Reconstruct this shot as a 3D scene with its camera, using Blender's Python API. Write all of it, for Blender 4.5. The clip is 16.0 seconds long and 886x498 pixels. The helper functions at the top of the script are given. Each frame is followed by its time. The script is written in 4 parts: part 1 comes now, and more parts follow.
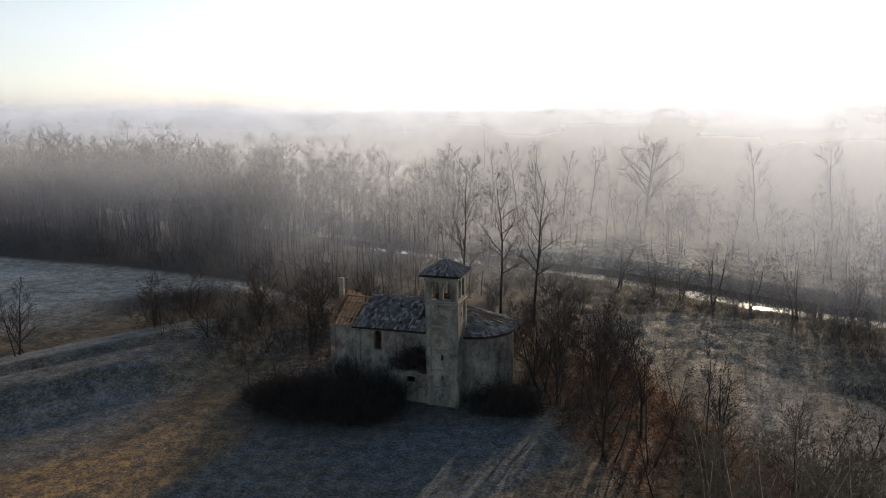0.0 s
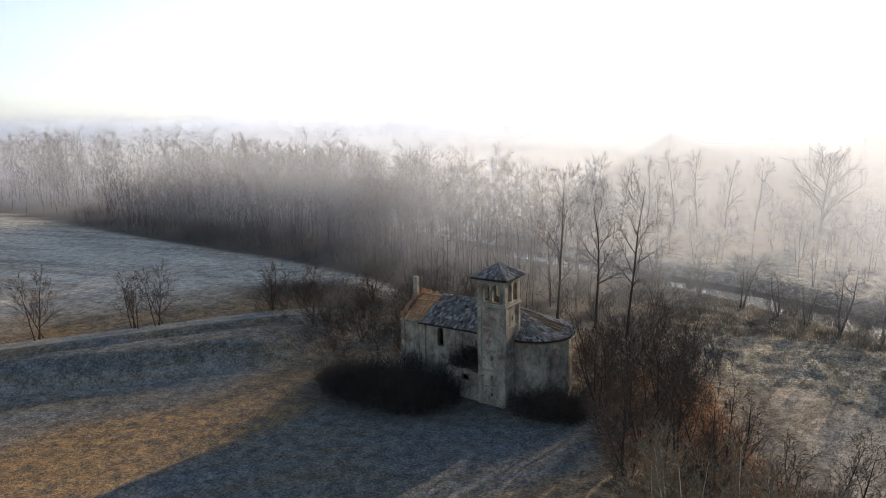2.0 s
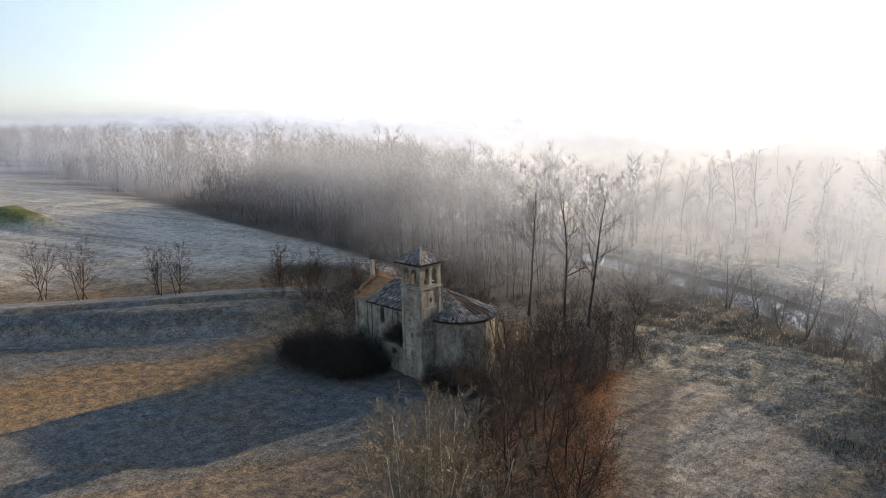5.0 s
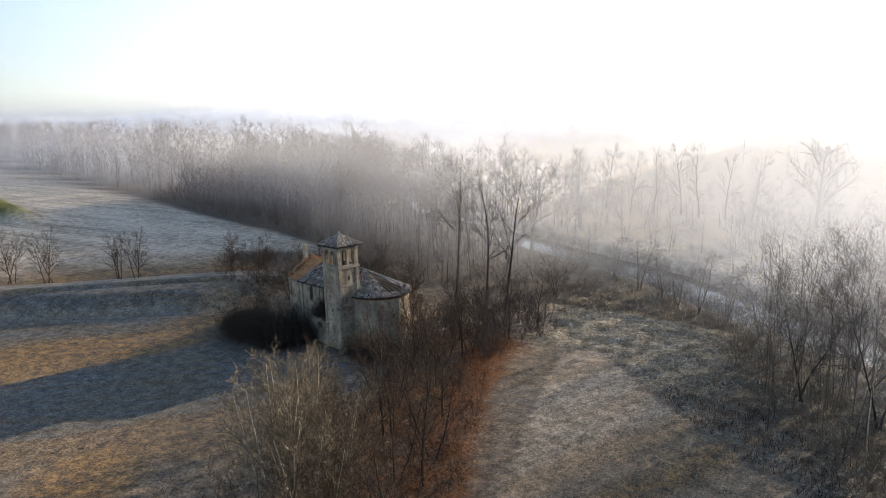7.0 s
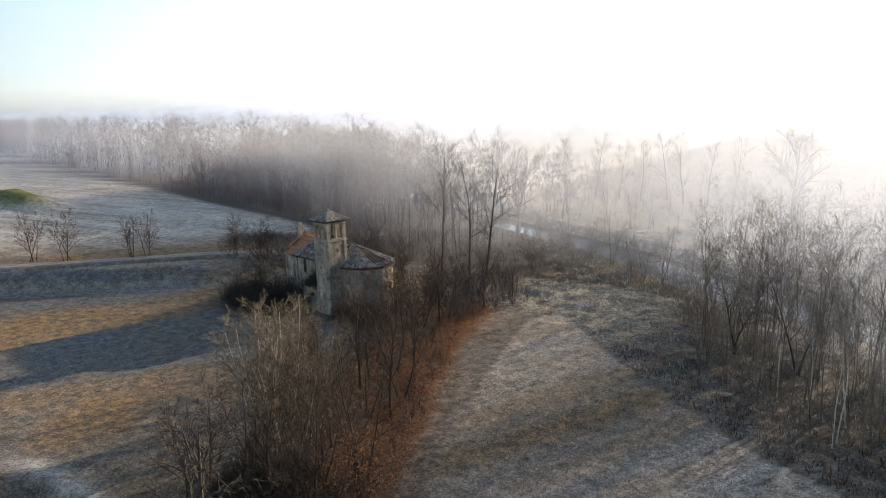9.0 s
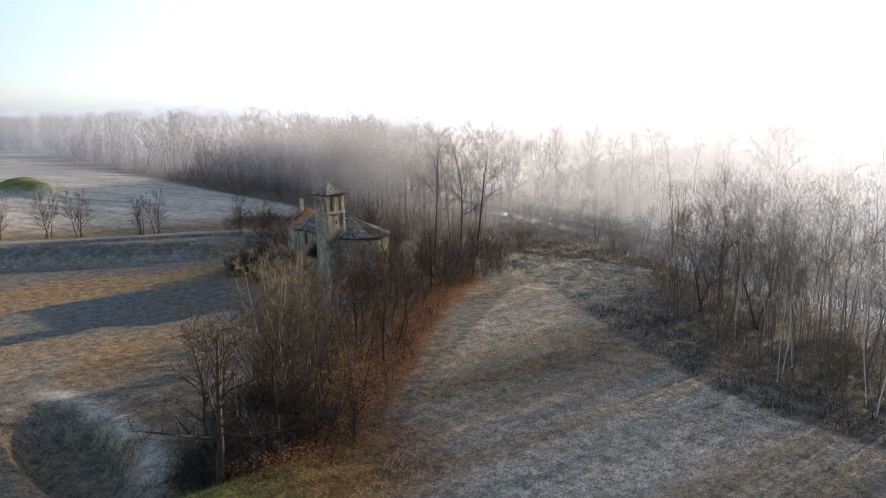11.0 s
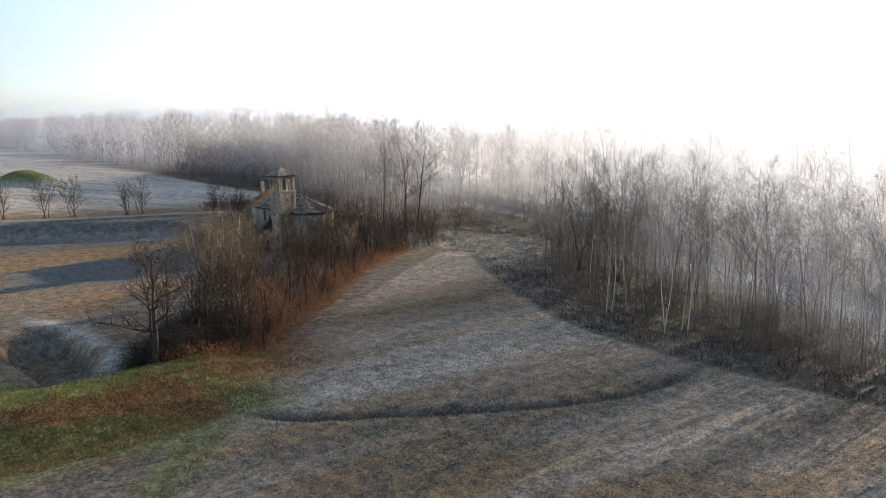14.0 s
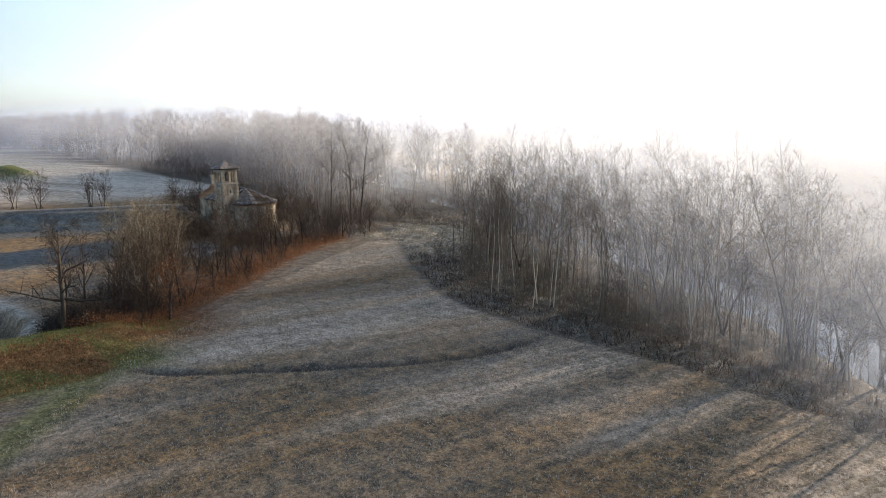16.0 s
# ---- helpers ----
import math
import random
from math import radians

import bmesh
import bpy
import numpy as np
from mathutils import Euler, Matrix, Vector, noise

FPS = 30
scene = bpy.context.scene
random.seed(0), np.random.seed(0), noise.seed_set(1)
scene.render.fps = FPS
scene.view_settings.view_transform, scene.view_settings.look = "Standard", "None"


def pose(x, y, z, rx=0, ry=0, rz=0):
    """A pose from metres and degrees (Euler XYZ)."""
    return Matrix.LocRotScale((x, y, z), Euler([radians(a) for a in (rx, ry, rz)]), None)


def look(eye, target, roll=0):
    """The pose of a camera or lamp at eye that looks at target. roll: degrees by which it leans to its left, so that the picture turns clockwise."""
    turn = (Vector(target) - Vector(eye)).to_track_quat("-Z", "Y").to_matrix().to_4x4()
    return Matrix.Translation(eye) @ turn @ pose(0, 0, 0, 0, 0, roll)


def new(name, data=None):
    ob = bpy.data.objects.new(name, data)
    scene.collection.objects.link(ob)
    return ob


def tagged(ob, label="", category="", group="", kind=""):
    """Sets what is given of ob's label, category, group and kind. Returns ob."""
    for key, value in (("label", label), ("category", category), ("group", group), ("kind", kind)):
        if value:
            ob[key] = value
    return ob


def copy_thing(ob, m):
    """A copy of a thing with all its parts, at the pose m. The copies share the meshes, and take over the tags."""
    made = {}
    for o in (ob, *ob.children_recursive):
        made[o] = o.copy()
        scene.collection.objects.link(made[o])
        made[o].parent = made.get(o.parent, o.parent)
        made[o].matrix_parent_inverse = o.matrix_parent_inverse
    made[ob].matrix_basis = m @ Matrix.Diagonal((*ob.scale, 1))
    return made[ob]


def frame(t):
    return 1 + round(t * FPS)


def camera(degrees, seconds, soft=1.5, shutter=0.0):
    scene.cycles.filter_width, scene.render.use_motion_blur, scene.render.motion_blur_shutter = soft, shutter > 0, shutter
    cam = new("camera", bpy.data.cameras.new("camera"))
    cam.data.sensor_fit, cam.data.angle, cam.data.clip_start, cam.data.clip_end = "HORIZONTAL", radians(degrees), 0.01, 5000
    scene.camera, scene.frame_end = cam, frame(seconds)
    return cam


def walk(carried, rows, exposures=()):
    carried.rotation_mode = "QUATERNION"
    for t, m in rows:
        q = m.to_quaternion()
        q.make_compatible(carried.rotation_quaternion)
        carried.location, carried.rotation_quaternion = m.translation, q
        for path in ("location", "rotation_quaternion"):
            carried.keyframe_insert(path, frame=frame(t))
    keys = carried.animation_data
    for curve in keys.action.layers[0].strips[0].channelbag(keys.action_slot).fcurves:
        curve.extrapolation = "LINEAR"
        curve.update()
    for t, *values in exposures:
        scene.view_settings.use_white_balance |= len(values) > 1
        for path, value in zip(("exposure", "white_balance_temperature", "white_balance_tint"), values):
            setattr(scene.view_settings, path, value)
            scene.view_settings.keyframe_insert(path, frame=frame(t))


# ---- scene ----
cam = camera(63.3, 16.0, soft=0.9)
PATH = [
    (0, (3.829, 0.809, 26.557), (3.705, 2.765, 26.159), -1.0),
    (0.5, (6.94, 0.585, 26.325), (6.699, 2.532, 25.939), -1.3),
    (1, (10.272, 0.438, 26.384), (9.899, 2.366, 26.007), -1.4),
    (1.5, (13.748, 0.295, 26.561), (13.227, 2.189, 26.187), -1.2),
    (2, (17.399, 0.608, 26.497), (16.721, 2.454, 26.13), -1.3),
    (2.5, (20.72, 1.57, 26.473), (19.929, 3.369, 26.106), -1.2),
    (3, (23.547, 2.753, 26.345), (22.688, 4.521, 25.977), -1.0),
    (3.2, (24.871, 3.043, 26.336), (23.988, 4.798, 25.965), -0.8),
    (5.3, (41.529, 2.915, 26.79), (40.491, 4.583, 26.416), -1.3),
    (5.5, (42.827, 2.739, 26.819), (41.791, 4.408, 26.444), -1.4),
    (6, (45.942, 2.321, 26.863), (44.912, 3.993, 26.484), -1.3),
    (6.5, (49.074, 1.38, 26.955), (48.047, 3.053, 26.571), -1.3),
    (7, (51.957, 0.193, 27.0), (50.929, 1.863, 26.611), -1.4),
    (7.5, (54.734, -1.513, 27.001), (53.699, 0.153, 26.61), -1.7),
    (8, (57.134, -2.788, 26.758), (56.087, -1.13, 26.364), -1.8),
    (8.5, (58.923, -3.829, 26.422), (57.867, -2.178, 26.022), -1.8),
    (9, (59.829, -5.195, 25.938), (58.775, -3.543, 25.539), -1.7),
    (11.3, (65.663, -11.715, 22.917), (64.609, -10.061, 22.526), -1.4),
    (11.5, (66.64, -12.502, 22.794), (65.586, -10.849, 22.399), -1.3),
    (12, (69.558, -14.55, 22.324), (68.499, -12.899, 21.932), -1.4),
    (12.1, (70.156, -14.867, 22.267), (69.095, -13.218, 21.874), -1.3),
    (12.5, (72.585, -16.394, 21.993), (71.524, -14.744, 21.605), -1.4),
    (13, (75.765, -17.896, 21.842), (74.703, -16.246, 21.456), -1.3),
    (13.5, (79.198, -18.832, 21.688), (78.133, -17.182, 21.306), -1.4),
    (14, (82.78, -19.273, 21.567), (81.712, -17.625, 21.186), -1.4),
    (14.5, (86.502, -19.234, 21.289), (85.43, -17.588, 20.912), -1.3),
    (15, (90.15, -19.161, 21.139), (89.075, -17.517, 20.763), -1.2),
    (15.5, (93.519, -19.136, 21.023), (92.441, -17.495, 20.646), -1.2),
    (16, (97.195, -19.068, 20.873), (96.114, -17.429, 20.494), -1.2),
]
EXPOSURES = [(0, 0.85), (1.0, 1.0), (1.5, 1.3), (2.5, 1.54), (5.3, 1.7), (9.0, 1.8), (16, 1.84)]
walk(cam, [(t, look(eye, target, roll)) for t, eye, target, roll in PATH], EXPOSURES)

# ---- light: low winter sun ahead of the camera, hazy sky ----
SUN_AZ, SUN_EL = 21.0, 12.5          # degrees east of +y, degrees above the horizon
world = bpy.data.worlds.new("sky")
scene.world = world
world.use_nodes = True
wn = world.node_tree.nodes
sky = wn.new("ShaderNodeTexSky")
sky.sky_type, sky.sun_disc = "NISHITA", False
sky.sun_elevation, sky.sun_rotation = radians(SUN_EL), radians(SUN_AZ)
sky.air_density, sky.dust_density, sky.ozone_density = 0.78, 0.8, 0.8
world.node_tree.links.new(sky.outputs[0], wn["Background"].inputs[0])
wn["Background"].inputs[1].default_value = 0.098
sun = new("sun", bpy.data.lights.new("sun", "SUN"))
sun.data.energy, sun.data.angle, sun.data.color = 6.0, radians(0.6), (1.0, 0.83, 0.62)
sun_way = Vector((math.sin(radians(SUN_AZ)) * math.cos(radians(SUN_EL)), math.cos(radians(SUN_AZ)) * math.cos(radians(SUN_EL)), math.sin(radians(SUN_EL))))
sun.matrix_world = look(sun_way * 300, (0, 0, 0))
scene.cycles.transparent_max_bounces = 48


# ---- materials ----
class Nodes:
    """Short hand for a node material."""

    def __init__(self, name):
        self.mat = bpy.data.materials.new(name)
        self.mat.use_nodes = True
        self.tree = self.mat.node_tree
        self.bsdf = self.tree.nodes["Principled BSDF"]
        self.out = self.tree.nodes["Material Output"]

    def add(self, kind, **given):
        node = self.tree.nodes.new("ShaderNode" + kind)
        for key, value in given.items():
            if key in node.inputs:
                self.put(node.inputs[key], value)
        return node

    def put(self, socket, value):
        if isinstance(value, bpy.types.NodeSocket):
            self.tree.links.new(value, socket)
        else:
            socket.default_value = value

    def coords(self):
        return self.add("TexCoord").outputs["Object"]

    def place(self):
        return self.add("NewGeometry").outputs["Position"]

    def noise(self, where, scale, detail=4.0, rough=0.6, stretch=None):
        if stretch:
            m = self.add("Mapping", Vector=where)
            m.inputs["Scale"].default_value = stretch
            where = m.outputs[0]
        return self.add("TexNoise", Vector=where, Scale=scale, Detail=detail, Roughness=rough).outputs["Fac"]

    def ramp(self, fac, *stops):
        r = self.add("ValToRGB", Fac=fac)
        els = r.color_ramp.elements
        while len(els) < len(stops):
            els.new(0.5)
        for e, (p, c) in zip(els, stops):
            e.position, e.color = p, (*c, 1) if len(c) == 3 else c
        return r.outputs[0]

    def mask(self, fac, lo, hi):
        m = self.add("MapRange", Value=fac)
        m.inputs[1].default_value, m.inputs[2].default_value = lo, hi
        return m.outputs[0]

    def math(self, op, a, b=0.0):
        m = self.add("Math")
        m.operation = op
        self.put(m.inputs[0], a)
        self.put(m.inputs[1], b)
        return m.outputs[0]

    def mix(self, fac, a, b, blend="MIX"):
        m = self.add("MixRGB")
        m.blend_type = blend
        self.put(m.inputs[0], fac)
        for sock, v in ((m.inputs[1], a), (m.inputs[2], b)):
            self.put(sock, (*v, 1) if isinstance(v, tuple) and len(v) == 3 else v)
        return m.outputs[0]

    def finish(self, colour, rough=0.9, bump=None, strength=0.5, distance=0.05, spec=0.2):
        self.put(self.bsdf.inputs["Base Color"], (*colour, 1) if isinstance(colour, tuple) and len(colour) == 3 else colour)
        self.put(self.bsdf.inputs["Roughness"], rough)
        self.bsdf.inputs["Specular IOR Level"].default_value = spec
        if bump is not None:
            b = self.add("Bump", Height=bump)
            b.inputs["Strength"].default_value, b.inputs["Distance"].default_value = strength, distance
            self.tree.links.new(b.outputs[0], self.bsdf.inputs["Normal"])
        return self.mat


def speckled(name, dark, light, scale=6.0, rough=0.9, bump=0.4, dist=0.02, vary=0.0, spec=0.2):
    n = Nodes(name)
    where = n.coords()
    a, b = n.noise(where, scale), n.noise(where, scale * 0.13, 3)
    f = n.math("ADD", n.math("MULTIPLY", a, 0.6), n.math("MULTIPLY", b, 0.4))
    col = n.ramp(f, (0.36, dark), (0.64, light))
    if vary:
        info = n.add("ObjectInfo").outputs["Random"]
        col = n.mix(n.math("MULTIPLY", info, vary), col, (0.5, 0.5, 0.5), "OVERLAY")
    return n.finish(col, rough, n.noise(where, scale * 3), bump, dist, spec)


def bark(name, dark, light, scale=3.0):
    n = Nodes(name)
    where = n.coords()
    f = n.noise(where, scale, 5, 0.65, (1, 1, 0.25))
    isl = n.add("NewGeometry").outputs["Random Per Island"]
    col = n.ramp(n.math("ADD", n.math("MULTIPLY", f, 0.7), n.math("MULTIPLY", isl, 0.3)), (0.3, dark), (0.7, light))
    return n.finish(col, 0.95, f, 0.5, 0.03, 0.1)


def plaster(name, pale, grime, brick):
    """Flaking lime plaster over brick, blotched with damp."""
    n = Nodes(name)
    where = n.place()
    big = n.noise(where, 0.55, 7, 0.7)
    damp = n.noise(where, 0.9, 6, 0.75, (1.0, 1.0, 0.55))
    fine = n.noise(where, 9.0, 5, 0.75)
    bricks = n.add("TexBrick", Vector=n.add("Mapping", Vector=where, Rotation=(radians(90), 0, 0)).outputs[0])
    bricks.inputs["Scale"].default_value = 3.0
    bricks.inputs["Color1"].default_value, bricks.inputs["Color2"].default_value = (*brick, 1), (brick[0] * 0.7, brick[1] * 0.65, brick[2] * 0.6, 1)
    bricks.inputs["Mortar"].default_value = (0.2, 0.18, 0.15, 1)
    col = n.mix(n.mask(damp, 0.36, 0.66), pale, grime)
    col = n.mix(n.mask(fine, 0.4, 0.7), col, n.mix(1.0, col, (0.6, 0.58, 0.54), "MULTIPLY"))
    flake = n.mask(n.math("ADD", big, n.math("MULTIPLY", fine, 0.2)), 0.67, 0.71)
    col = n.mix(flake, col, bricks.outputs["Color"])
    rise = n.math("SUBTRACT", fine, n.math("MULTIPLY", flake, 0.8))
    return n.finish(col, 0.92, rise, 0.6, 0.04, 0.15)


M = {}
M["plaster"] = plaster("flaking_plaster", (0.36, 0.315, 0.245), (0.085, 0.073, 0.06), (0.19, 0.105, 0.07))
M["brick"] = plaster("bare_brick", (0.30, 0.155, 0.085), (0.16, 0.09, 0.06), (0.34, 0.16, 0.08))
M["stone"] = speckled("weathered_stone", (0.13, 0.115, 0.095), (0.28, 0.25, 0.20), 4)
M["tile"] = None


def tile_material():
    n = Nodes("old_clay_roof_tile")
    where = n.coords()
    isl = n.add("NewGeometry").outputs["Random Per Island"]
    moss = n.noise(where, 0.9, 4)
    grain = n.noise(where, 12, 4)
    col = n.ramp(isl, (0.0, (0.07, 0.05, 0.042)), (0.4, (0.14, 0.105, 0.086)), (0.75, (0.24, 0.2, 0.172)), (1.0, (0.42, 0.38, 0.345)))
    col = n.mix(n.mask(moss, 0.45, 0.7), col, (0.10, 0.10, 0.075))
    frost = n.mask(n.noise(where, 2.3, 5, 0.7), 0.48, 0.72)
    col = n.mix(n.math("MULTIPLY", frost, 0.35), col, (0.5, 0.51, 0.52))
    return n.finish(col, 0.9, grain, 0.5, 0.02, 0.15)


M["tile"] = tile_material()
M["wood"] = speckled("weathered_timber", (0.13, 0.085, 0.05), (0.30, 0.2, 0.12), 9)
# near-black deck colour, standing in for shade in tile gaps and roof holes
M["dark"] = speckled("shade_dark_deck", (0.015, 0.014, 0.013), (0.035, 0.03, 0.028), 5)
M["bark_grey"] = bark("grey_bark", (0.05, 0.041, 0.034), (0.135, 0.112, 0.092))
M["bark_dark"] = bark("dark_oak_bark", (0.022, 0.018, 0.015), (0.062, 0.051, 0.041))
M["bark_pale"] = bark("pale_poplar_bark", (0.24, 0.21, 0.16), (0.52, 0.46, 0.37))
M["bark_tan"] = bark("tan_twig_bark", (0.085, 0.068, 0.046), (0.22, 0.18, 0.125))
M["bark_brown"] = bark("brown_twig_bark", (0.032, 0.023, 0.017), (0.1, 0.068, 0.047))
M["bark_wood"] = bark("woodland_bark", (0.048, 0.036, 0.031), (0.118, 0.092, 0.078))
M["bark_river"] = bark("riverside_bark", (0.07, 0.054, 0.04), (0.175, 0.137, 0.1))
M["leaf"] = None


def leaf_material(name, a, b, c):
    n = Nodes(name)
    isl = n.add("NewGeometry").outputs["Random Per Island"]
    col = n.ramp(isl, (0.0, a), (0.5, b), (1.0, c))
    n.finish(col, 0.8, None, spec=0.15)
    thin = n.add("BsdfTranslucent", Color=col)
    both = n.add("MixShader", Fac=0.4)
    n.tree.links.new(n.bsdf.outputs[0], both.inputs[1])
    n.tree.links.new(thin.outputs[0], both.inputs[2])
    n.tree.links.new(both.outputs[0], n.out.inputs[0])
    return n.mat


M["leaf"] = leaf_material("dry_russet_leaf", (0.085, 0.034, 0.017), (0.18, 0.075, 0.034), (0.32, 0.17, 0.08))
M["reed"] = leaf_material("dry_frosted_grass", (0.16, 0.125, 0.08), (0.26, 0.22, 0.16), (0.38, 0.355, 0.31))
M["bramble"] = leaf_material("dark_bramble_leaf", (0.03, 0.02, 0.016), (0.06, 0.043, 0.034), (0.115, 0.08, 0.06))
M["green"] = leaf_material("winter_grass_blade", (0.07, 0.085, 0.02), (0.13, 0.15, 0.04), (0.22, 0.20, 0.08))


def water_material():
    n = Nodes("still_river_water")
    where = n.place()
    rip = n.noise(where, 1.6, 3)
    n.bsdf.inputs["IOR"].default_value = 1.33
    return n.finish((0.02, 0.025, 0.024), 0.07, rip, 0.12, 0.05, 0.5)


M["water"] = water_material()


def ground_material():
    """Meadow, stubble, leaf litter, bank grass, tracks and frost, told apart by the masks of the sheet; warm also
    paints sunlit and shaded grass.
    """
    n = Nodes("frosted_winter_ground")
    where = n.place()
    layer_a, layer_b = n.add("VertexColor"), n.add("VertexColor")
    layer_a.layer_name, layer_b.layer_name = "cover_a", "cover_b"
    green, leaf, warm = n.add("SeparateColor", Color=layer_a.outputs["Color"]).outputs
    track, wood, rough = n.add("SeparateColor", Color=layer_b.outputs["Color"]).outputs
    rime = layer_b.outputs["Alpha"]
    grain = n.noise(where, 4.2, 5, 0.85)
    mid = n.noise(where, 0.9, 6, 0.75)
    big = n.noise(where, 0.07, 4, 0.6)
    rows = n.noise(n.add("Mapping", Vector=where, Rotation=(0, 0, radians(-32))).outputs[0], 1.0, 4, 0.6, (0.045, 1.5, 1.0))
    swath = n.noise(n.add("Mapping", Vector=where, Rotation=(0, 0, radians(-62))).outputs[0], 1.0, 4, 0.65, (0.12, 2.2, 1.0))
    ridge = n.noise(n.add("Mapping", Vector=where, Rotation=(0, 0, radians(1.0))).outputs[0], 1.0, 4, 0.6, (0.015, 0.3, 1.0))
    layer_c = n.add("VertexColor")
    layer_c.layer_name = "cover_c"
    rows = n.mix(layer_a.outputs["Alpha"], n.mix(layer_c.outputs["Color"], rows, ridge), swath)

    def blend(a, ka, b, kb):
        return n.math("ADD", n.math("MULTIPLY", a, ka), n.math("MULTIPLY", b, kb))

    fine = blend(grain, 0.6, mid, 0.4)
    meadow = n.ramp(fine, (0.40, (0.044, 0.037, 0.026)), (0.5, (0.126, 0.104, 0.074)), (0.60, (0.24, 0.21, 0.165)))
    frosty = n.ramp(fine, (0.40, (0.036, 0.044, 0.044)), (0.5, (0.1, 0.108, 0.112)), (0.60, (0.215, 0.222, 0.235)))
    col = n.mix(n.mask(blend(big, 0.4, rows, 0.6), 0.42, 0.58), meadow, frosty)
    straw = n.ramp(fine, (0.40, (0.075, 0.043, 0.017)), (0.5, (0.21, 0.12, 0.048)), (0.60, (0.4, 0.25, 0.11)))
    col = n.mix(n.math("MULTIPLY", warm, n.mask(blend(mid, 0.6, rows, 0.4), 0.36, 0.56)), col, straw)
    hoar = n.ramp(fine, (0.40, (0.2, 0.165, 0.125)), (0.5, (0.47, 0.41, 0.335)), (0.60, (0.72, 0.65, 0.57)))
    col = n.mix(n.math("MULTIPLY", rime, n.mask(blend(rows, 0.7, mid, 0.3), 0.22, 0.54)), col, hoar)
    turf = n.ramp(fine, (0.40, (0.045, 0.05, 0.016)), (0.5, (0.092, 0.102, 0.03)), (0.60, (0.23, 0.215, 0.085)))
    col = n.mix(green, col, turf)
    litter = n.ramp(fine, (0.40, (0.035, 0.023, 0.013)), (0.5, (0.115, 0.054, 0.026)), (0.60, (0.27, 0.135, 0.062)))
    col = n.mix(leaf, col, litter)
    floor = n.ramp(fine, (0.34, (0.036, 0.03, 0.025)), (0.66, (0.13, 0.108, 0.085)))
    col = n.mix(wood, col, floor)
    tuss = n.ramp(fine, (0.40, (0.055, 0.052, 0.038)), (0.5, (0.18, 0.155, 0.115)), (0.60, (0.42, 0.40, 0.355)))
    col = n.mix(rough, col, tuss)
    gravel = n.ramp(fine, (0.40, (0.17, 0.155, 0.13)), (0.60, (0.36, 0.335, 0.30)))
    col = n.mix(track, col, gravel)
    return n.finish(col, 0.95, blend(fine, 0.75, rows, 0.25), 1.0, 0.2, 0.1)


M["ground"] = ground_material()


def mist_material(name, top, lift, ragged=0.6, patchy=True, hue=(0.92, 1.0, 1.17), foot=7.0):
    """A thin veil of ground mist: passes most light, scatters the rest, its brightness painted per vertex; thins out
    with height, towards its ends and in drifts.
    """
    n = Nodes(name)
    where = n.place()
    z = n.add("SeparateXYZ", Vector=where).outputs["Z"]
    drift = n.noise(where, 0.016, 3, 0.5, (1, 1, 2.0))
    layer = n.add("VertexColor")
    layer.layer_name = "mist_share_glow"
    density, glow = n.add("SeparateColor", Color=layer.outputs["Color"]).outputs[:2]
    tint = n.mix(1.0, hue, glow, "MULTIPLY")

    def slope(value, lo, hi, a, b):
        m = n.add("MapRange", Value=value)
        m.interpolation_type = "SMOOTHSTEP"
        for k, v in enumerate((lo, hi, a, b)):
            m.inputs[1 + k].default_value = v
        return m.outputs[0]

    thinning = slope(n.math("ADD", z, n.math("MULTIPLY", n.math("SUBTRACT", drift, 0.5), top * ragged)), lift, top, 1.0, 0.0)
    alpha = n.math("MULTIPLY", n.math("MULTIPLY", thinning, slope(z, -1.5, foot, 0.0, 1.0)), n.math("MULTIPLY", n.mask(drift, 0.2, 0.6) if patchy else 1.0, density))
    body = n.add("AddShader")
    # normals fixed on the sun, so every veil is lit alike
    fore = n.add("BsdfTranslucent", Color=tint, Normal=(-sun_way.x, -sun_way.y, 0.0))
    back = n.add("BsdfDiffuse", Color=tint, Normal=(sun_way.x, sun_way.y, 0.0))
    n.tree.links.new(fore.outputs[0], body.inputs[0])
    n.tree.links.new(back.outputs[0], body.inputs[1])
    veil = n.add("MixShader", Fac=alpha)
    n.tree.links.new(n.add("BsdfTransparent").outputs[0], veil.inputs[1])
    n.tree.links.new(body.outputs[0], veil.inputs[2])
    n.tree.links.new(veil.outputs[0], n.out.inputs[0])
    return n.mat


# ---- mesh helpers ----
def mesh_of(name, verts, faces, mat, smooth=False):
    """A mesh from an array of places and an array (or list) of faces with equal corner counts."""
    me = bpy.data.meshes.new(name)
    verts, faces = np.asarray(verts, np.float32), np.asarray(faces, np.int32)
    k = faces.shape[1]
    me.vertices.add(len(verts))
    me.vertices.foreach_set("co", verts.ravel())
    me.loops.add(faces.size)
    me.loops.foreach_set("vertex_index", faces.ravel())
    me.polygons.add(len(faces))
    me.polygons.foreach_set("loop_start", np.arange(0, faces.size, k, dtype=np.int32))
    me.polygons.foreach_set("use_smooth", np.full(len(faces), smooth))
    me.update(calc_edges=True)
    me.validate()
    me.materials.append(mat)
    return me


def part(name, data, mat, parent, label=""):
    """Links a bmesh or a mesh as one object under a thing."""
    if isinstance(data, bmesh.types.BMesh):
        me = bpy.data.meshes.new(name)
        bmesh.ops.recalc_face_normals(data, faces=data.faces)
        data.to_mesh(me)
        data.free()
        me.materials.append(mat)
        data = me
    ob = new(name, data)
    ob.parent = parent
    return tagged(ob, label)


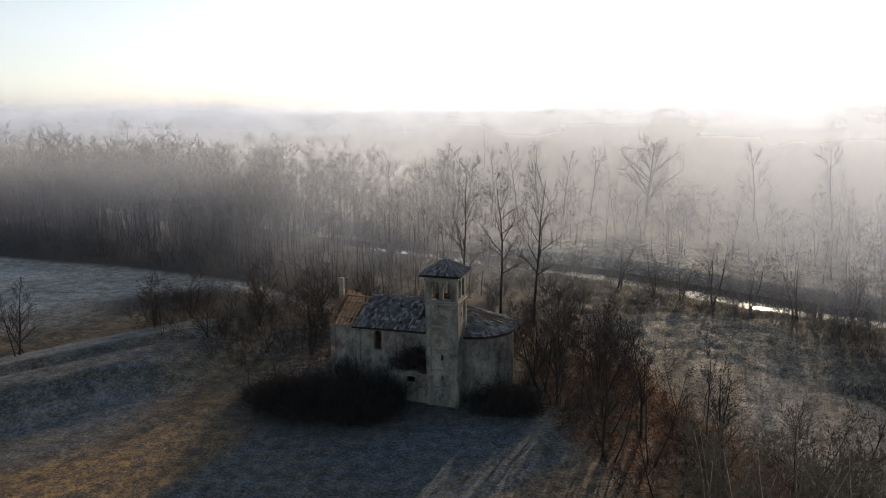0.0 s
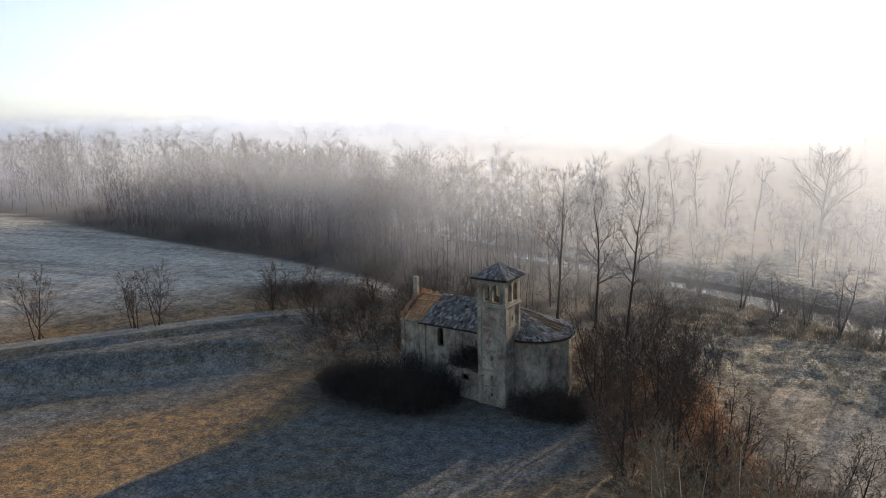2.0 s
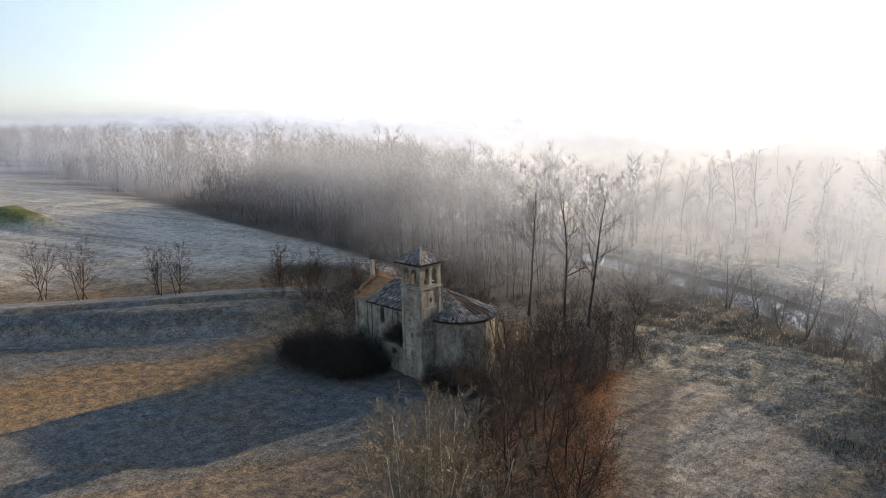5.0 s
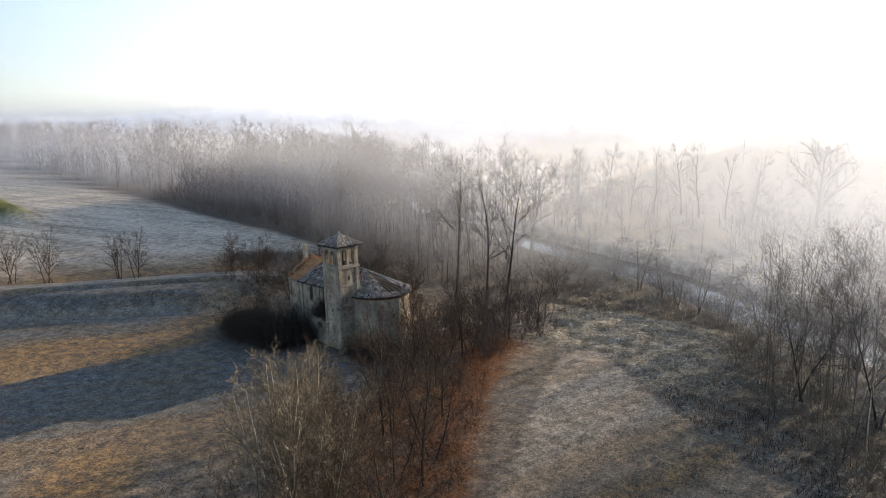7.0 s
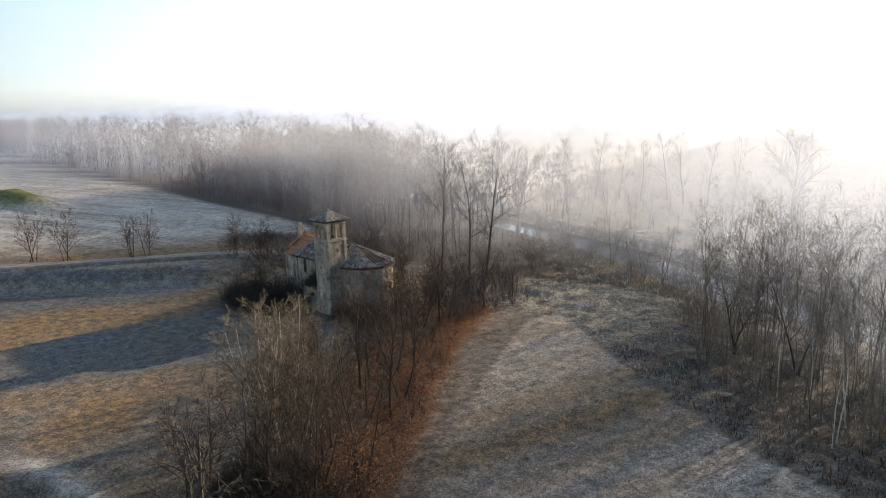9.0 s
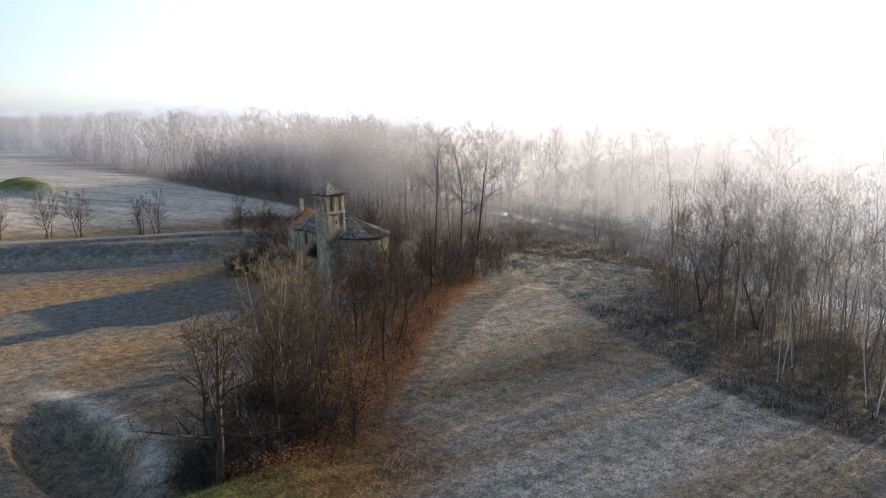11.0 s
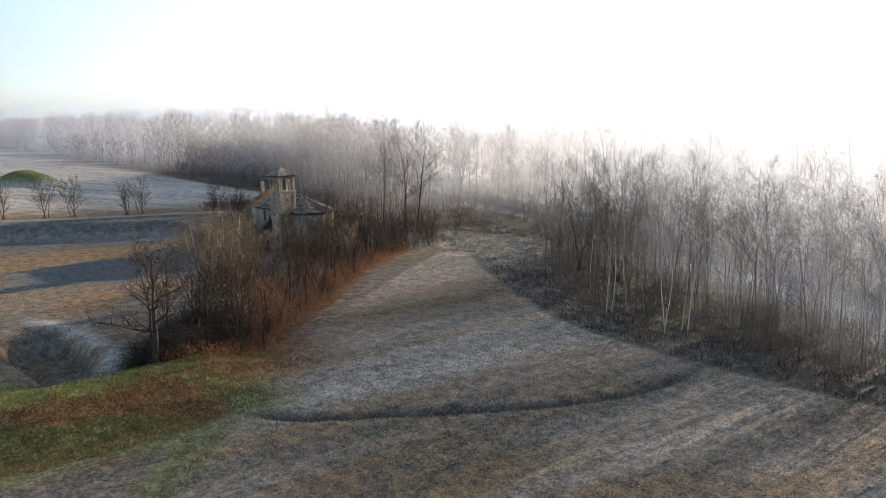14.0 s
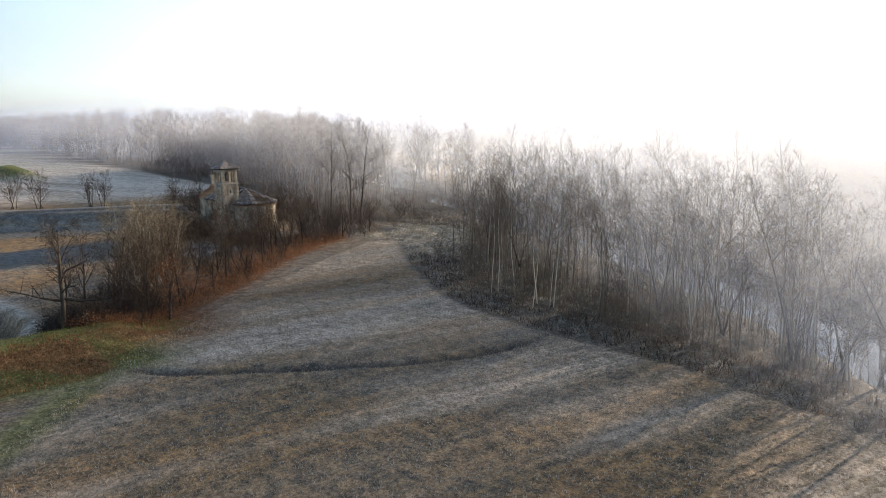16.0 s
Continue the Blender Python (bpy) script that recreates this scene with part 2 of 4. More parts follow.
def thing(name, m, label, category, group="", kind=""):
    ob = new(name)
    ob.matrix_basis = m
    ob.empty_display_size = 0.3
    return tagged(ob, label, category, group, kind)


def box(bm, x0, x1, y0, y1, z0, z1, bevel=0.0):
    made = bmesh.ops.create_cube(bm, size=1.0, matrix=Matrix.Translation(((x0 + x1) / 2, (y0 + y1) / 2, (z0 + z1) / 2)) @ Matrix.Diagonal((x1 - x0, y1 - y0, z1 - z0, 1)))
    if bevel:
        es = list({e for v in made["verts"] for e in v.link_edges})
        bmesh.ops.bevel(bm, geom=es, offset=bevel, segments=1, affect="EDGES")


def one_box(*a, bevel=0.02):
    bm = bmesh.new()
    box(bm, *a, bevel=bevel)
    return bm


def arch(c, half, z0, z1, n=10):
    """Strips that make up a round-headed opening."""
    out = []
    for i in range(n):
        a0, a1 = c - half + 2 * half * i / n, c - half + 2 * half * (i + 1) / n
        mid = (a0 + a1) / 2 - c
        out.append((a0, a1, z0, z1 - half + math.sqrt(max(half * half - mid * mid, 0))))
    return out


def wall_bm(a0, a1, b0, b1, holes, thick, put, top=None):
    """A wall with openings through it. put(a, b, d) gives the place of the point a along, b up and d deep. top(a): the height of an uneven upper edge."""
    bm = bmesh.new()
    As = sorted({a0, a1, *[h[0] for h in holes], *[h[1] for h in holes], *np.linspace(a0, a1, max(2, int((a1 - a0) / 0.45)))})
    Bs = sorted({b0, b1, *[h[2] for h in holes], *[h[3] for h in holes]})
    As = [a for i, a in enumerate(As) if i == 0 or a - As[i - 1] > 1e-4]
    Bs = [b for i, b in enumerate(Bs) if i == 0 or b - Bs[i - 1] > 1e-4]
    seen = {}

    def v(i, j, d):
        if (i, j, d) not in seen:
            b = Bs[j]
            if top and j == len(Bs) - 1:
                b = top(As[i])
            seen[i, j, d] = bm.verts.new(put(As[i], b, d * thick))
        return seen[i, j, d]

    def solid(i, j):
        if not (0 <= i < len(As) - 1 and 0 <= j < len(Bs) - 1):
            return False
        a, b = (As[i] + As[i + 1]) / 2, (Bs[j] + Bs[j + 1]) / 2
        return not any(h[0] < a < h[1] and h[2] < b < h[3] for h in holes)

    for i in range(len(As) - 1):
        for j in range(len(Bs) - 1):
            if not solid(i, j):
                continue
            for d in (0, 1):
                bm.faces.new([v(i, j, d), v(i + 1, j, d), v(i + 1, j + 1, d), v(i, j + 1, d)])
            for di, dj, p, q in ((-1, 0, (0, 0), (0, 1)), (1, 0, (1, 0), (1, 1)), (0, -1, (0, 0), (1, 0)), (0, 1, (0, 1), (1, 1))):
                if not solid(i + di, j + dj):
                    bm.faces.new([v(i + p[0], j + p[1], 0), v(i + q[0], j + q[1], 0), v(i + q[0], j + q[1], 1), v(i + p[0], j + p[1], 1)])
    return bm


def tubes(p0, p1, r0, r1, sides=3):
    """Tapered prisms along many sticks at once."""
    p0, p1, r0, r1 = (np.asarray(a, float) for a in (p0, p1, r0, r1))
    d = p1 - p0
    d /= np.maximum(np.linalg.norm(d, axis=1, keepdims=True), 1e-9)
    ref = np.where(np.abs(d[:, 2:3]) > 0.9, np.array([[1.0, 0, 0]]), np.array([[0, 0, 1.0]]))
    e = np.cross(d, ref)
    e /= np.linalg.norm(e, axis=1, keepdims=True)
    f = np.cross(d, e)
    n, rings = len(p0), []
    for base, r in ((p0, r0), (p1, r1)):
        for s in range(sides):
            a = 2 * math.pi * s / sides
            rings.append(base + (e * math.cos(a) + f * math.sin(a)) * r[:, None])
    verts = np.stack(rings, 1).reshape(-1, 3)
    faces = []
    for s in range(sides):
        t = (s + 1) % sides
        faces.append(np.stack([np.arange(n) * 2 * sides + k for k in (s, t, sides + t, sides + s)], 1))
    return verts, np.concatenate(faces)


def sticks(p0, p1, r0, r1, stout, sides=4, tip=None):
    """Prisms for the stout sticks, single blades for twigs thinner than that; the last length of a twig ends in a point."""
    tip = np.zeros(len(p0), bool) if tip is None else tip
    fat = (r0 > stout) & ~tip
    V, F = tubes(p0[fat], p1[fat], r0[fat], r1[fat], sides) if fat.any() else (np.zeros((0, 3)), np.zeros((0, 4), int))
    F = np.concatenate([F[:, [0, 1, 2]], F[:, [0, 2, 3]]])
    q0, q1, s0, s1, end = p0[~fat], p1[~fat], r0[~fat], r1[~fat], tip[~fat]
    if len(q0):
        rs = np.random.RandomState(len(q0))
        d = q1 - q0
        e = np.cross(d, rs.normal(0, 1, d.shape))
        e /= np.maximum(np.linalg.norm(e, axis=1, keepdims=True), 1e-9)
        W = np.stack([q0 - e * s0[:, None], q0 + e * s0[:, None], q1 + e * s1[:, None], q1 - e * s1[:, None]], 1)
        blade, point = W[~end].reshape(-1, 3), np.stack([W[end][:, 0], W[end][:, 1], q1[end]], 1).reshape(-1, 3)
        G = np.arange(len(blade)).reshape(-1, 4) + len(V)
        F = np.concatenate([F, G[:, [0, 1, 2]], G[:, [0, 2, 3]], np.arange(len(point)).reshape(-1, 3) + len(V) + len(blade)])
        V = np.concatenate([V, blade, point])
    return V, F


def pipe(pts, rad, sides=6):
    """One bent, tapering tube through given points."""
    d = np.gradient(pts, axis=0)
    d /= np.linalg.norm(d, axis=1, keepdims=True)
    e = np.cross(d, np.array([[0.3, 1.0, 0.1]]))
    e /= np.linalg.norm(e, axis=1, keepdims=True)
    f = np.cross(d, e)
    a = np.arange(sides) * math.tau / sides
    V = (pts[:, None] + (e[:, None] * np.cos(a)[None, :, None] + f[:, None] * np.sin(a)[None, :, None]) * rad[:, None, None]).reshape(-1, 3)
    F = [(i * sides + s, i * sides + (s + 1) % sides, (i + 1) * sides + (s + 1) % sides, (i + 1) * sides + s) for i in range(len(pts) - 1) for s in range(sides)]
    return V, F


def smooth(lo, hi, x):
    t = np.clip((x - lo) / (hi - lo), 0, 1)
    return t * t * (3 - 2 * t)


def along(poly, x, y):
    """Distance to a line of points, the signed side (+ to its left) and the share of its length."""
    best, side, share = np.full(np.shape(x), 1e9), np.zeros(np.shape(x)), np.zeros(np.shape(x))
    n = len(poly) - 1
    for i in range(n):
        (ax, ay), (bx, by) = poly[i], poly[i + 1]
        dx, dy = bx - ax, by - ay
        t = np.clip(((x - ax) * dx + (y - ay) * dy) / (dx * dx + dy * dy), 0, 1)
        d = np.hypot(x - ax - t * dx, y - ay - t * dy)
        near = d < best
        best = np.where(near, d, best)
        side = np.where(near, dx * (y - ay) - dy * (x - ax), side)
        share = np.where(near, (i + t) / n, share)
    return best, np.sign(side), share

# ---- the lie of the land ----
RIVER = [(170, -40), (128, 14), (104, 42), (90, 60), (66, 82), (42, 98), (22, 116), (0, 129), (-22, 142), (-70, 168), (-160, 215), (-320, 290), (-700, 420)]
EDGE_RIGHT = [(20, 83), (29, 71), (41, 58), (51, 49), (58, 44.5), (68, 41), (83, 37), (92, 33), (98, 30), (125, 18), (170, -5)]     # field against the riverside wood
EDGE_LEFT = [(20, 83), (24, 68), (27, 56), (31, 40), (35, 30), (38.5, 21), (43, 11), (50, 0), (60, -14), (80, -40)]                 # field against hedge and bank
HEDGE = [(12, 70), (15, 57), (19, 46), (23, 37), (26, 29), (29.5, 21)]                                                             # middle of the hedge
CREST = [(37, 24), (34, 14), (31, 6.5), (25, 0), (14, -10), (-10, -26), (-60, -55)]                                                  # grassy flood bank
TERRACE = [(-130, -4), (-95, 19), (-50, 46.3), (-37.5, 54.3), (-26, 64), (-20, 75)]                                                                  # foot of the upper field
TRACK = [(-140, -6), (-90, 29), (-57.6, 51.3), (-47, 60.8), (-34.5, 72.5), (-28, 79)]
FURROW = [(44, 14.5), (48, 15.9), (52.2, 19), (56.5, 22), (60.7, 25.5), (63.5, 28.2), (66.3, 31.6), (69, 36.5)]
WOOD_EDGE = [(-700, 300), (-341, 196), (-236, 164), (-170, 144), (-128, 132), (-89, 118), (-54, 107), (-33, 98.5), (-14, 93), (2, 91), (12, 90)]                # woodland against the upper field
WATER_Z = -1.7


GULLY = [(5, 15.6), (11, 14.2), (17, 12.9), (24.5, 10.6)]             # foot of the bank, along the frosty hollow
SIDE_GULLY = [(22.5, 11.6), (26, 13.4), (30, 16.2)]


def basin(x, y):
    """1 on the rim of the hollow behind the bank, less inside it."""
    return np.hypot(((x - 15.5) * 0.97 - (y - 15.2) * 0.24) / 9.5, ((x - 15.5) * 0.24 + (y - 15.2) * 0.97) / 3.3)


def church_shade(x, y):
    """Meadow behind the church, seen from the sun: its cast shadow, painted as colder, darker ground."""
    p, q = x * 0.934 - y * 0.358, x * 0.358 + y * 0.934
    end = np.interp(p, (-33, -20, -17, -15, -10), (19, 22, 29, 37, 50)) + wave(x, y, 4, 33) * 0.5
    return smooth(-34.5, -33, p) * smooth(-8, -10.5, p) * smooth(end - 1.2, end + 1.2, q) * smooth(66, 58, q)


def wave(x, y, size, seed):
    r = np.random.RandomState(seed)
    out = np.zeros(np.shape(x))
    for k in range(7):
        a, f, p = r.uniform(0, math.tau), r.uniform(0.6, 1.6) / size, r.uniform(0, math.tau)
        out = out + np.sin((x * math.cos(a) + y * math.sin(a)) * f * math.tau + p)
    return out / 4.0


def inside_hedge(x, y):
    d, side, s = along(HEDGE, x, y)
    return smooth(7.0, 3.5, np.where(side > 0, d * 0.8, d * 1.15) + wave(x, y, 5, 3) * 0.8)


def height(x, y):
    x, y = np.asarray(x, float), np.asarray(y, float)
    h = wave(x, y, 40, 1) * 0.12 + wave(x, y, 7, 2) * 0.035
    d, side, _ = along(TERRACE, x, y)
    up = np.where(side > 0, d, -d)
    raised = smooth(-0.3, 3.8, up) * smooth(-15, -33, x) * smooth(420, 300, y)
    h = h + 2.7 * raised
    dt, st, _ = along(TRACK, x, y)
    h = h - 0.55 * np.exp(-((np.where(st < 0, dt, 99.0) - 3.4) / 0.9) ** 2) * smooth(-62, -48, x) * raised
    dc, cs, sc = along(CREST, x, y)
    bank = np.where(cs > 0, smooth(8.0, 1.2, dc), smooth(5.0, 1.2, dc)) * smooth(0.0, 0.12, sc)
    h = h + 1.75 * bank
    dg, _, sg = along(GULLY, x, y)
    d2, _, s2 = along(SIDE_GULLY, x, y)
    h = h - 2.6 * smooth(1.15, 0.55, basin(x, y)) - 0.7 * np.exp(-(dg / 1.3) ** 2) * smooth(0, 0.25, sg) - 0.9 * np.exp(-(d2 / 1.2) ** 2) * smooth(1, 0.75, s2)
    df, _, sf = along(FURROW, x, y)
    h = h - 0.45 * np.exp(-(df / 0.55) ** 2) * smooth(0, 0.08, sf) * smooth(1, 0.95, sf) + 0.12 * np.exp(-((df - 1.1) / 0.5) ** 2)
    rough = roughland(x, y)
    h = h + rough * (wave(x, y, 5, 5) * 0.18 + wave(x, y, 2.2, 6) * 0.13)
    dm = np.hypot((x + 138) / 14, (y - 93) / 6)
    h = h + 4.2 * np.exp(-dm ** 4)
    dr, _, _ = along(RIVER, x, y)
    h = h * smooth(4, 12, dr) - 3.0 * smooth(7.5, 4.0, dr)
    return h


def roughland(x, y):
    """Tussocky waste ground between the field and the river."""
    d, side, _ = along(EDGE_RIGHT, x, y)
    beyond = np.where(side > 0, d, -d)
    tip = smooth(96, 84, x * 0) * smooth(70, 76, y) * smooth(14, 20, x)
    return np.maximum(smooth(0.0, 1.2, beyond) * smooth(-12, 8, x), tip) * smooth(150, 130, y)


def build_ground():
    def axis(lo, hi, step, far):
        mid = np.arange(lo, hi + 0.01, step)
        grow = step * np.cumsum(1.28 ** np.arange(1, 40))
        a, b = lo - grow, hi + grow
        return np.concatenate([a[a > -far][::-1], mid, b[b < far]])
    xs, ys = axis(-92, 128, 0.55, 4200), axis(-36, 140, 0.55, 4200)
    X, Y = np.meshgrid(xs, ys, indexing="ij")
    Z = height(X, Y)
    verts = np.stack([X, Y, Z], -1).reshape(-1, 3)
    i, j = np.meshgrid(np.arange(len(xs) - 1), np.arange(len(ys) - 1), indexing="ij")
    k = (i * len(ys) + j).ravel()
    me = mesh_of("ground", verts, np.stack([k, k + len(ys), k + len(ys) + 1, k + 1], 1), M["ground"], True)
    x, y = verts[:, 0], verts[:, 1]
    dc, cs, sc = along(CREST, x, y)
    green = np.where(cs > 0, smooth(12.5, 7.5, dc), smooth(9.5, 5.5, dc)) * smooth(0.0, 0.1, sc)
    leaf = np.maximum(inside_hedge(x, y) * (0.55 + 0.35 * smooth(-0.3, 0.6, wave(x, y, 3.5, 29))), smooth(11, 4, np.hypot(x - 34, y - 23)) * 0.85)
    leaf = np.maximum(leaf, green * smooth(0.1, 0.5, wave(x, y, 9, 8)) * 0.75)
    dl, sl, _ = along(EDGE_LEFT, x, y)
    dr, sr, _ = along(EDGE_RIGHT, x, y)
    field = ((sl > 0) & (sr < 0)).astype(float)
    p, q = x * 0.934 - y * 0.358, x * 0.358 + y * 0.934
    # sunlit grass beside the church's shadow, painted warm: a strip and an ochre patch
    sunlit_strip = smooth(-52, -46, p) * smooth(-34, -35, p) * smooth(14, 20, q) * smooth(58, 50, q)
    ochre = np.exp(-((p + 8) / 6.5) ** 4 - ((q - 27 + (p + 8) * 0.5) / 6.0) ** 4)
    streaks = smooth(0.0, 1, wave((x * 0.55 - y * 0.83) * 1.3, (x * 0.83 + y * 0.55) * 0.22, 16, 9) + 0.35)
    # the church's shadow, painted in below by taking the warm straw away
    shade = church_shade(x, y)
    # sunlit tan painted beside the track
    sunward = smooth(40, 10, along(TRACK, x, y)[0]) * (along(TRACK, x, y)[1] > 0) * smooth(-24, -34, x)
    # the terrace's shadow at its foot, painted by withholding the warm straw
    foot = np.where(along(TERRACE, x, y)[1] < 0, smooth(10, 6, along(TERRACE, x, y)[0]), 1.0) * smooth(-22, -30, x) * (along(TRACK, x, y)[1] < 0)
    meadow = np.maximum.reduce([0.3 + 0.4 * streaks, 0.9 * sunward, 0.95 * sunlit_strip, 0.95 * ochre]) * (1 - 0.9 * np.maximum(shade, foot))
    # field: warm streaks and near corner painted like sunlight between tree shadows
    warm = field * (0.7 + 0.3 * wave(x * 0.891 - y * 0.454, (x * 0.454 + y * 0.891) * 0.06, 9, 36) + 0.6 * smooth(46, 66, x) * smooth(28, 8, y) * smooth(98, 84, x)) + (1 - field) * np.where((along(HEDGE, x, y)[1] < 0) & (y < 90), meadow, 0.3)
    dt, _, _ = along(TRACK, x, y)
    track = smooth(1.5, 0.8, dt) * (0.6 + 0.3 * smooth(0.35, 0.6, np.abs(dt)))
    dw, sw, _ = along(WOOD_EDGE, x, y)
    wood = np.where(sw > 0, 1.0, smooth(3, 0, dw)) * (along(RIVER, x, y)[1] > 0)
    riverside = np.where(sr > 0, smooth(3, 7, dr), 0) * smooth(34, 44, x)
    church_side = smooth(9, 4, np.hypot((x + 10) / 1.6, y - 61)) * 0.9
    wood = np.maximum.reduce([wood, riverside * 0.8, church_side, smooth(9, 3, np.hypot((x + 33) / 1.8, y - 86))])
    pit = basin(x, y)
    rim = np.exp(-((pit - 1.25) / 0.28) ** 2) * smooth(-0.5, 0.3, wave(x, y, 7, 30) + 0.35) * smooth(0.0, 2.5, (x - 15.5) * 0.24 + (y - 15.2) * 0.97)
    verge = np.where(sr > 0, smooth(0.0, 0.7, dr) * smooth(8, 5, dr), 0) * smooth(30, 42, x)
    # furrow painted as dark as the wood floor, for shade the grid loses
    wood = np.maximum.reduce([wood, 0.85 * verge * (0.8 + 0.2 * wave(x, y, 4, 34)), 0.95 * smooth(0.85, 0.3, along(FURROW, x, y)[0] + wave(x, y, 3, 31) * 0.12)])
    wood = np.clip(wood, 0, 1)
    rough = roughland(x, y) * (1 - wood)
    green = np.maximum(green, 0.8 * smooth(2.6, 0.8, dl) * smooth(27, 20, y))
    green = np.maximum(green, 0.6 * np.exp(-((x - 12) / 9) ** 4 - ((y - 9) / 6) ** 4))
    green = green * smooth(1.3, 2.0, pit)
    green = np.maximum(green, smooth(1.5, 0.8, np.hypot((x + 138) / 14, (y - 93) / 6)))
    dp, sp, _ = along(TERRACE, x, y)
    upper = np.where(sp > 0, smooth(4, 9, dp), 0) * smooth(-20, -30, x)
    rime = np.maximum.reduce([0.06 * smooth(1.1, 0.9, pit), upper * (0.86 + 0.14 * smooth(-0.3, 0.5, wave(x * 0.45 + y * 0.9, (x * 0.9 - y * 0.45) * 0.1, 9, 21))) * smooth(3, 24, along(TRACK, x, y)[0] + wave(x, y, 12, 23) * 3), 0.7 * rim])
    rime = np.maximum.reduce([rime, 0.35 * np.exp(-((dl - 0.4) / 1.1) ** 2) * smooth(27, 18, y)])
    rime = np.maximum(rime, field * (0.42 + 0.34 * wave(x * 0.891 - y * 0.454, (x * 0.454 + y * 0.891) * 0.07, 7, 22)))
    rime = np.maximum(rime, 0.15 * smooth(2.5, 1.0, dp) * smooth(-20, -30, x))
    rime = rime * (1 - 0.8 * field * smooth(0.72, 1.0, warm))
    warm, rime = np.clip(warm, 0, 1), np.clip(rime, 0, 1)
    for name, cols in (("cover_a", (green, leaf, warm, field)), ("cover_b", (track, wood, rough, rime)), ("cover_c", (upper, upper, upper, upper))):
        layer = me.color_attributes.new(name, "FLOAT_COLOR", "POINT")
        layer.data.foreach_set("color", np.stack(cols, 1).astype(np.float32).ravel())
    return tagged(new("ground", me), "frosted winter fields, grassy bank and leaf-strewn ground", "ground", kind="structure")


build_ground()


def build_water():
    pts = np.array(RIVER, float)
    fine = np.concatenate([pts[i] + (pts[i + 1] - pts[i]) * np.linspace(0, 1, 8, endpoint=False)[:, None] for i in range(len(pts) - 1)])
    d = np.gradient(fine, axis=0)
    nrm = np.stack([-d[:, 1], d[:, 0]], 1) / np.linalg.norm(d, axis=1, keepdims=True)
    rows = [np.column_stack([fine + nrm * w, np.full(len(fine), WATER_Z)]) for w in (-7.0, 0, 7.0)]
    verts = np.concatenate(rows)
    n = len(fine)
    faces = [(r * n + i, r * n + i + 1, (r + 1) * n + i + 1, (r + 1) * n + i) for r in range(2) for i in range(n - 1)]
    me = mesh_of("water", verts, faces, M["water"], True)
    return tagged(new("water", me), "still river water mirroring the bright sky", "river", kind="structure")


build_water()


# ---- trees ----
def grow(seed, tall, girth, clear=0.35, fan=35, kids=(14, 5, 4), reach=0.36, wander=0.12, up=0.25, stems=1, stem_fan=14, thin=0.012, crown_from=1.0, limb_girth=0.022):
    """Sticks of a bare tree: from, to, radii. fan: degrees between trunk and limbs; reach: a limb's share of the height."""
    r = random.Random(seed)
    out = []

    def turned(d, angle, spin):
        side = d.orthogonal().normalized()
        side.rotate(Matrix.Rotation(spin, 3, d))
        return (d * math.cos(angle) + side * math.sin(angle)).normalized()

    def limb(p, d, length, rad, level):
        n = (7, 4, 2, 1)[level]
        spots, step = [(p.copy(), d.copy(), rad)], length / n
        for i in range(n):
            d = (d + Vector((r.gauss(0, 1), r.gauss(0, 1), r.gauss(0, 1))) * wander * (0.45 if level == 0 else 0.85) + Vector((0, 0, up * (0.2 if level else 0.35)))).normalized()
            q = p + d * step
            r1 = max(thin * 0.6, rad * (1 - 0.86 * (i + 1) / n)) if level else max(thin, rad * (1 - 0.9 * ((i + 1) / n) ** 1.2))
            out.append((p.copy(), q.copy(), spots[-1][2], r1, level, float(level and i == n - 1)))
            p = q
            spots.append((p.copy(), d.copy(), r1))
        if level >= len(kids):
            return
        m = kids[level]
        for c in range(m):
            f = clear + (1 - clear) * ((c + r.random()) / m) if level == 0 else 0.22 + 0.78 * (c + r.random()) / m
            f = min(f, 0.995)
            k = f * n
            i = int(k)
            a, b = spots[i], spots[min(i + 1, n)]
            w = k - i
            at = a[0].lerp(b[0], w)
            rad_at = a[2] * (1 - w) + b[2] * w
            shape = (1.0 - 0.6 * ((f - clear) / (1 - clear)) ** crown_from) if level == 0 else (1.1 - 0.6 * f)
            size = (tall * reach if level == 0 else length * 0.5) * shape * r.uniform(0.75, 1.2)
            limb(at, turned(a[1].lerp(b[1], w).normalized(), radians(fan * r.uniform(0.7, 1.3)), r.uniform(0, math.tau)), size, max(thin, min(rad_at * 0.62, size * limb_girth)), level + 1)

    for s in range(stems):
        lean = Vector((0, 0, 1)) if stems == 1 else turned(Vector((0, 0, 1)), radians(stem_fan * r.uniform(0.4, 1.3)), math.tau * (s + r.random() * 0.6) / stems)
        base = Vector((0, 0, -0.25)) if stems == 1 else Vector((r.gauss(0, 0.25), r.gauss(0, 0.25), -0.2))
        limb(base, lean, tall * (1 if stems == 1 else r.uniform(0.75, 1.0)), girth * (1 if stems == 1 else 0.7), 0)
    a = np.array([[*p, *q, u, v, k, e] for p, q, u, v, k, e in out])
    return a[:, :3], a[:, 3:6], a[:, 6], a[:, 7], a[:, 8], a[:, 9] > 0.5


def tree_parts(seed, **given):
    """Meshes: each trunk or stem, and the crown of limbs and twigs."""
    p0, p1, r0, r1, level, tip = grow(seed, **given)
    s, o = level == 0, level > 0
    stems = []
    for k in range(0, int(s.sum()), 7):
        a, b, u, v = (q[s][k:k + 7] for q in (p0, p1, r0, r1))
        stems.append(pipe(np.concatenate([a[:1], b]), np.concatenate([u[:1] * 1.25, v])))
    return stems, sticks(p0[o], p1[o], r0[o], r1[o], 0.022, 4, tip[o])


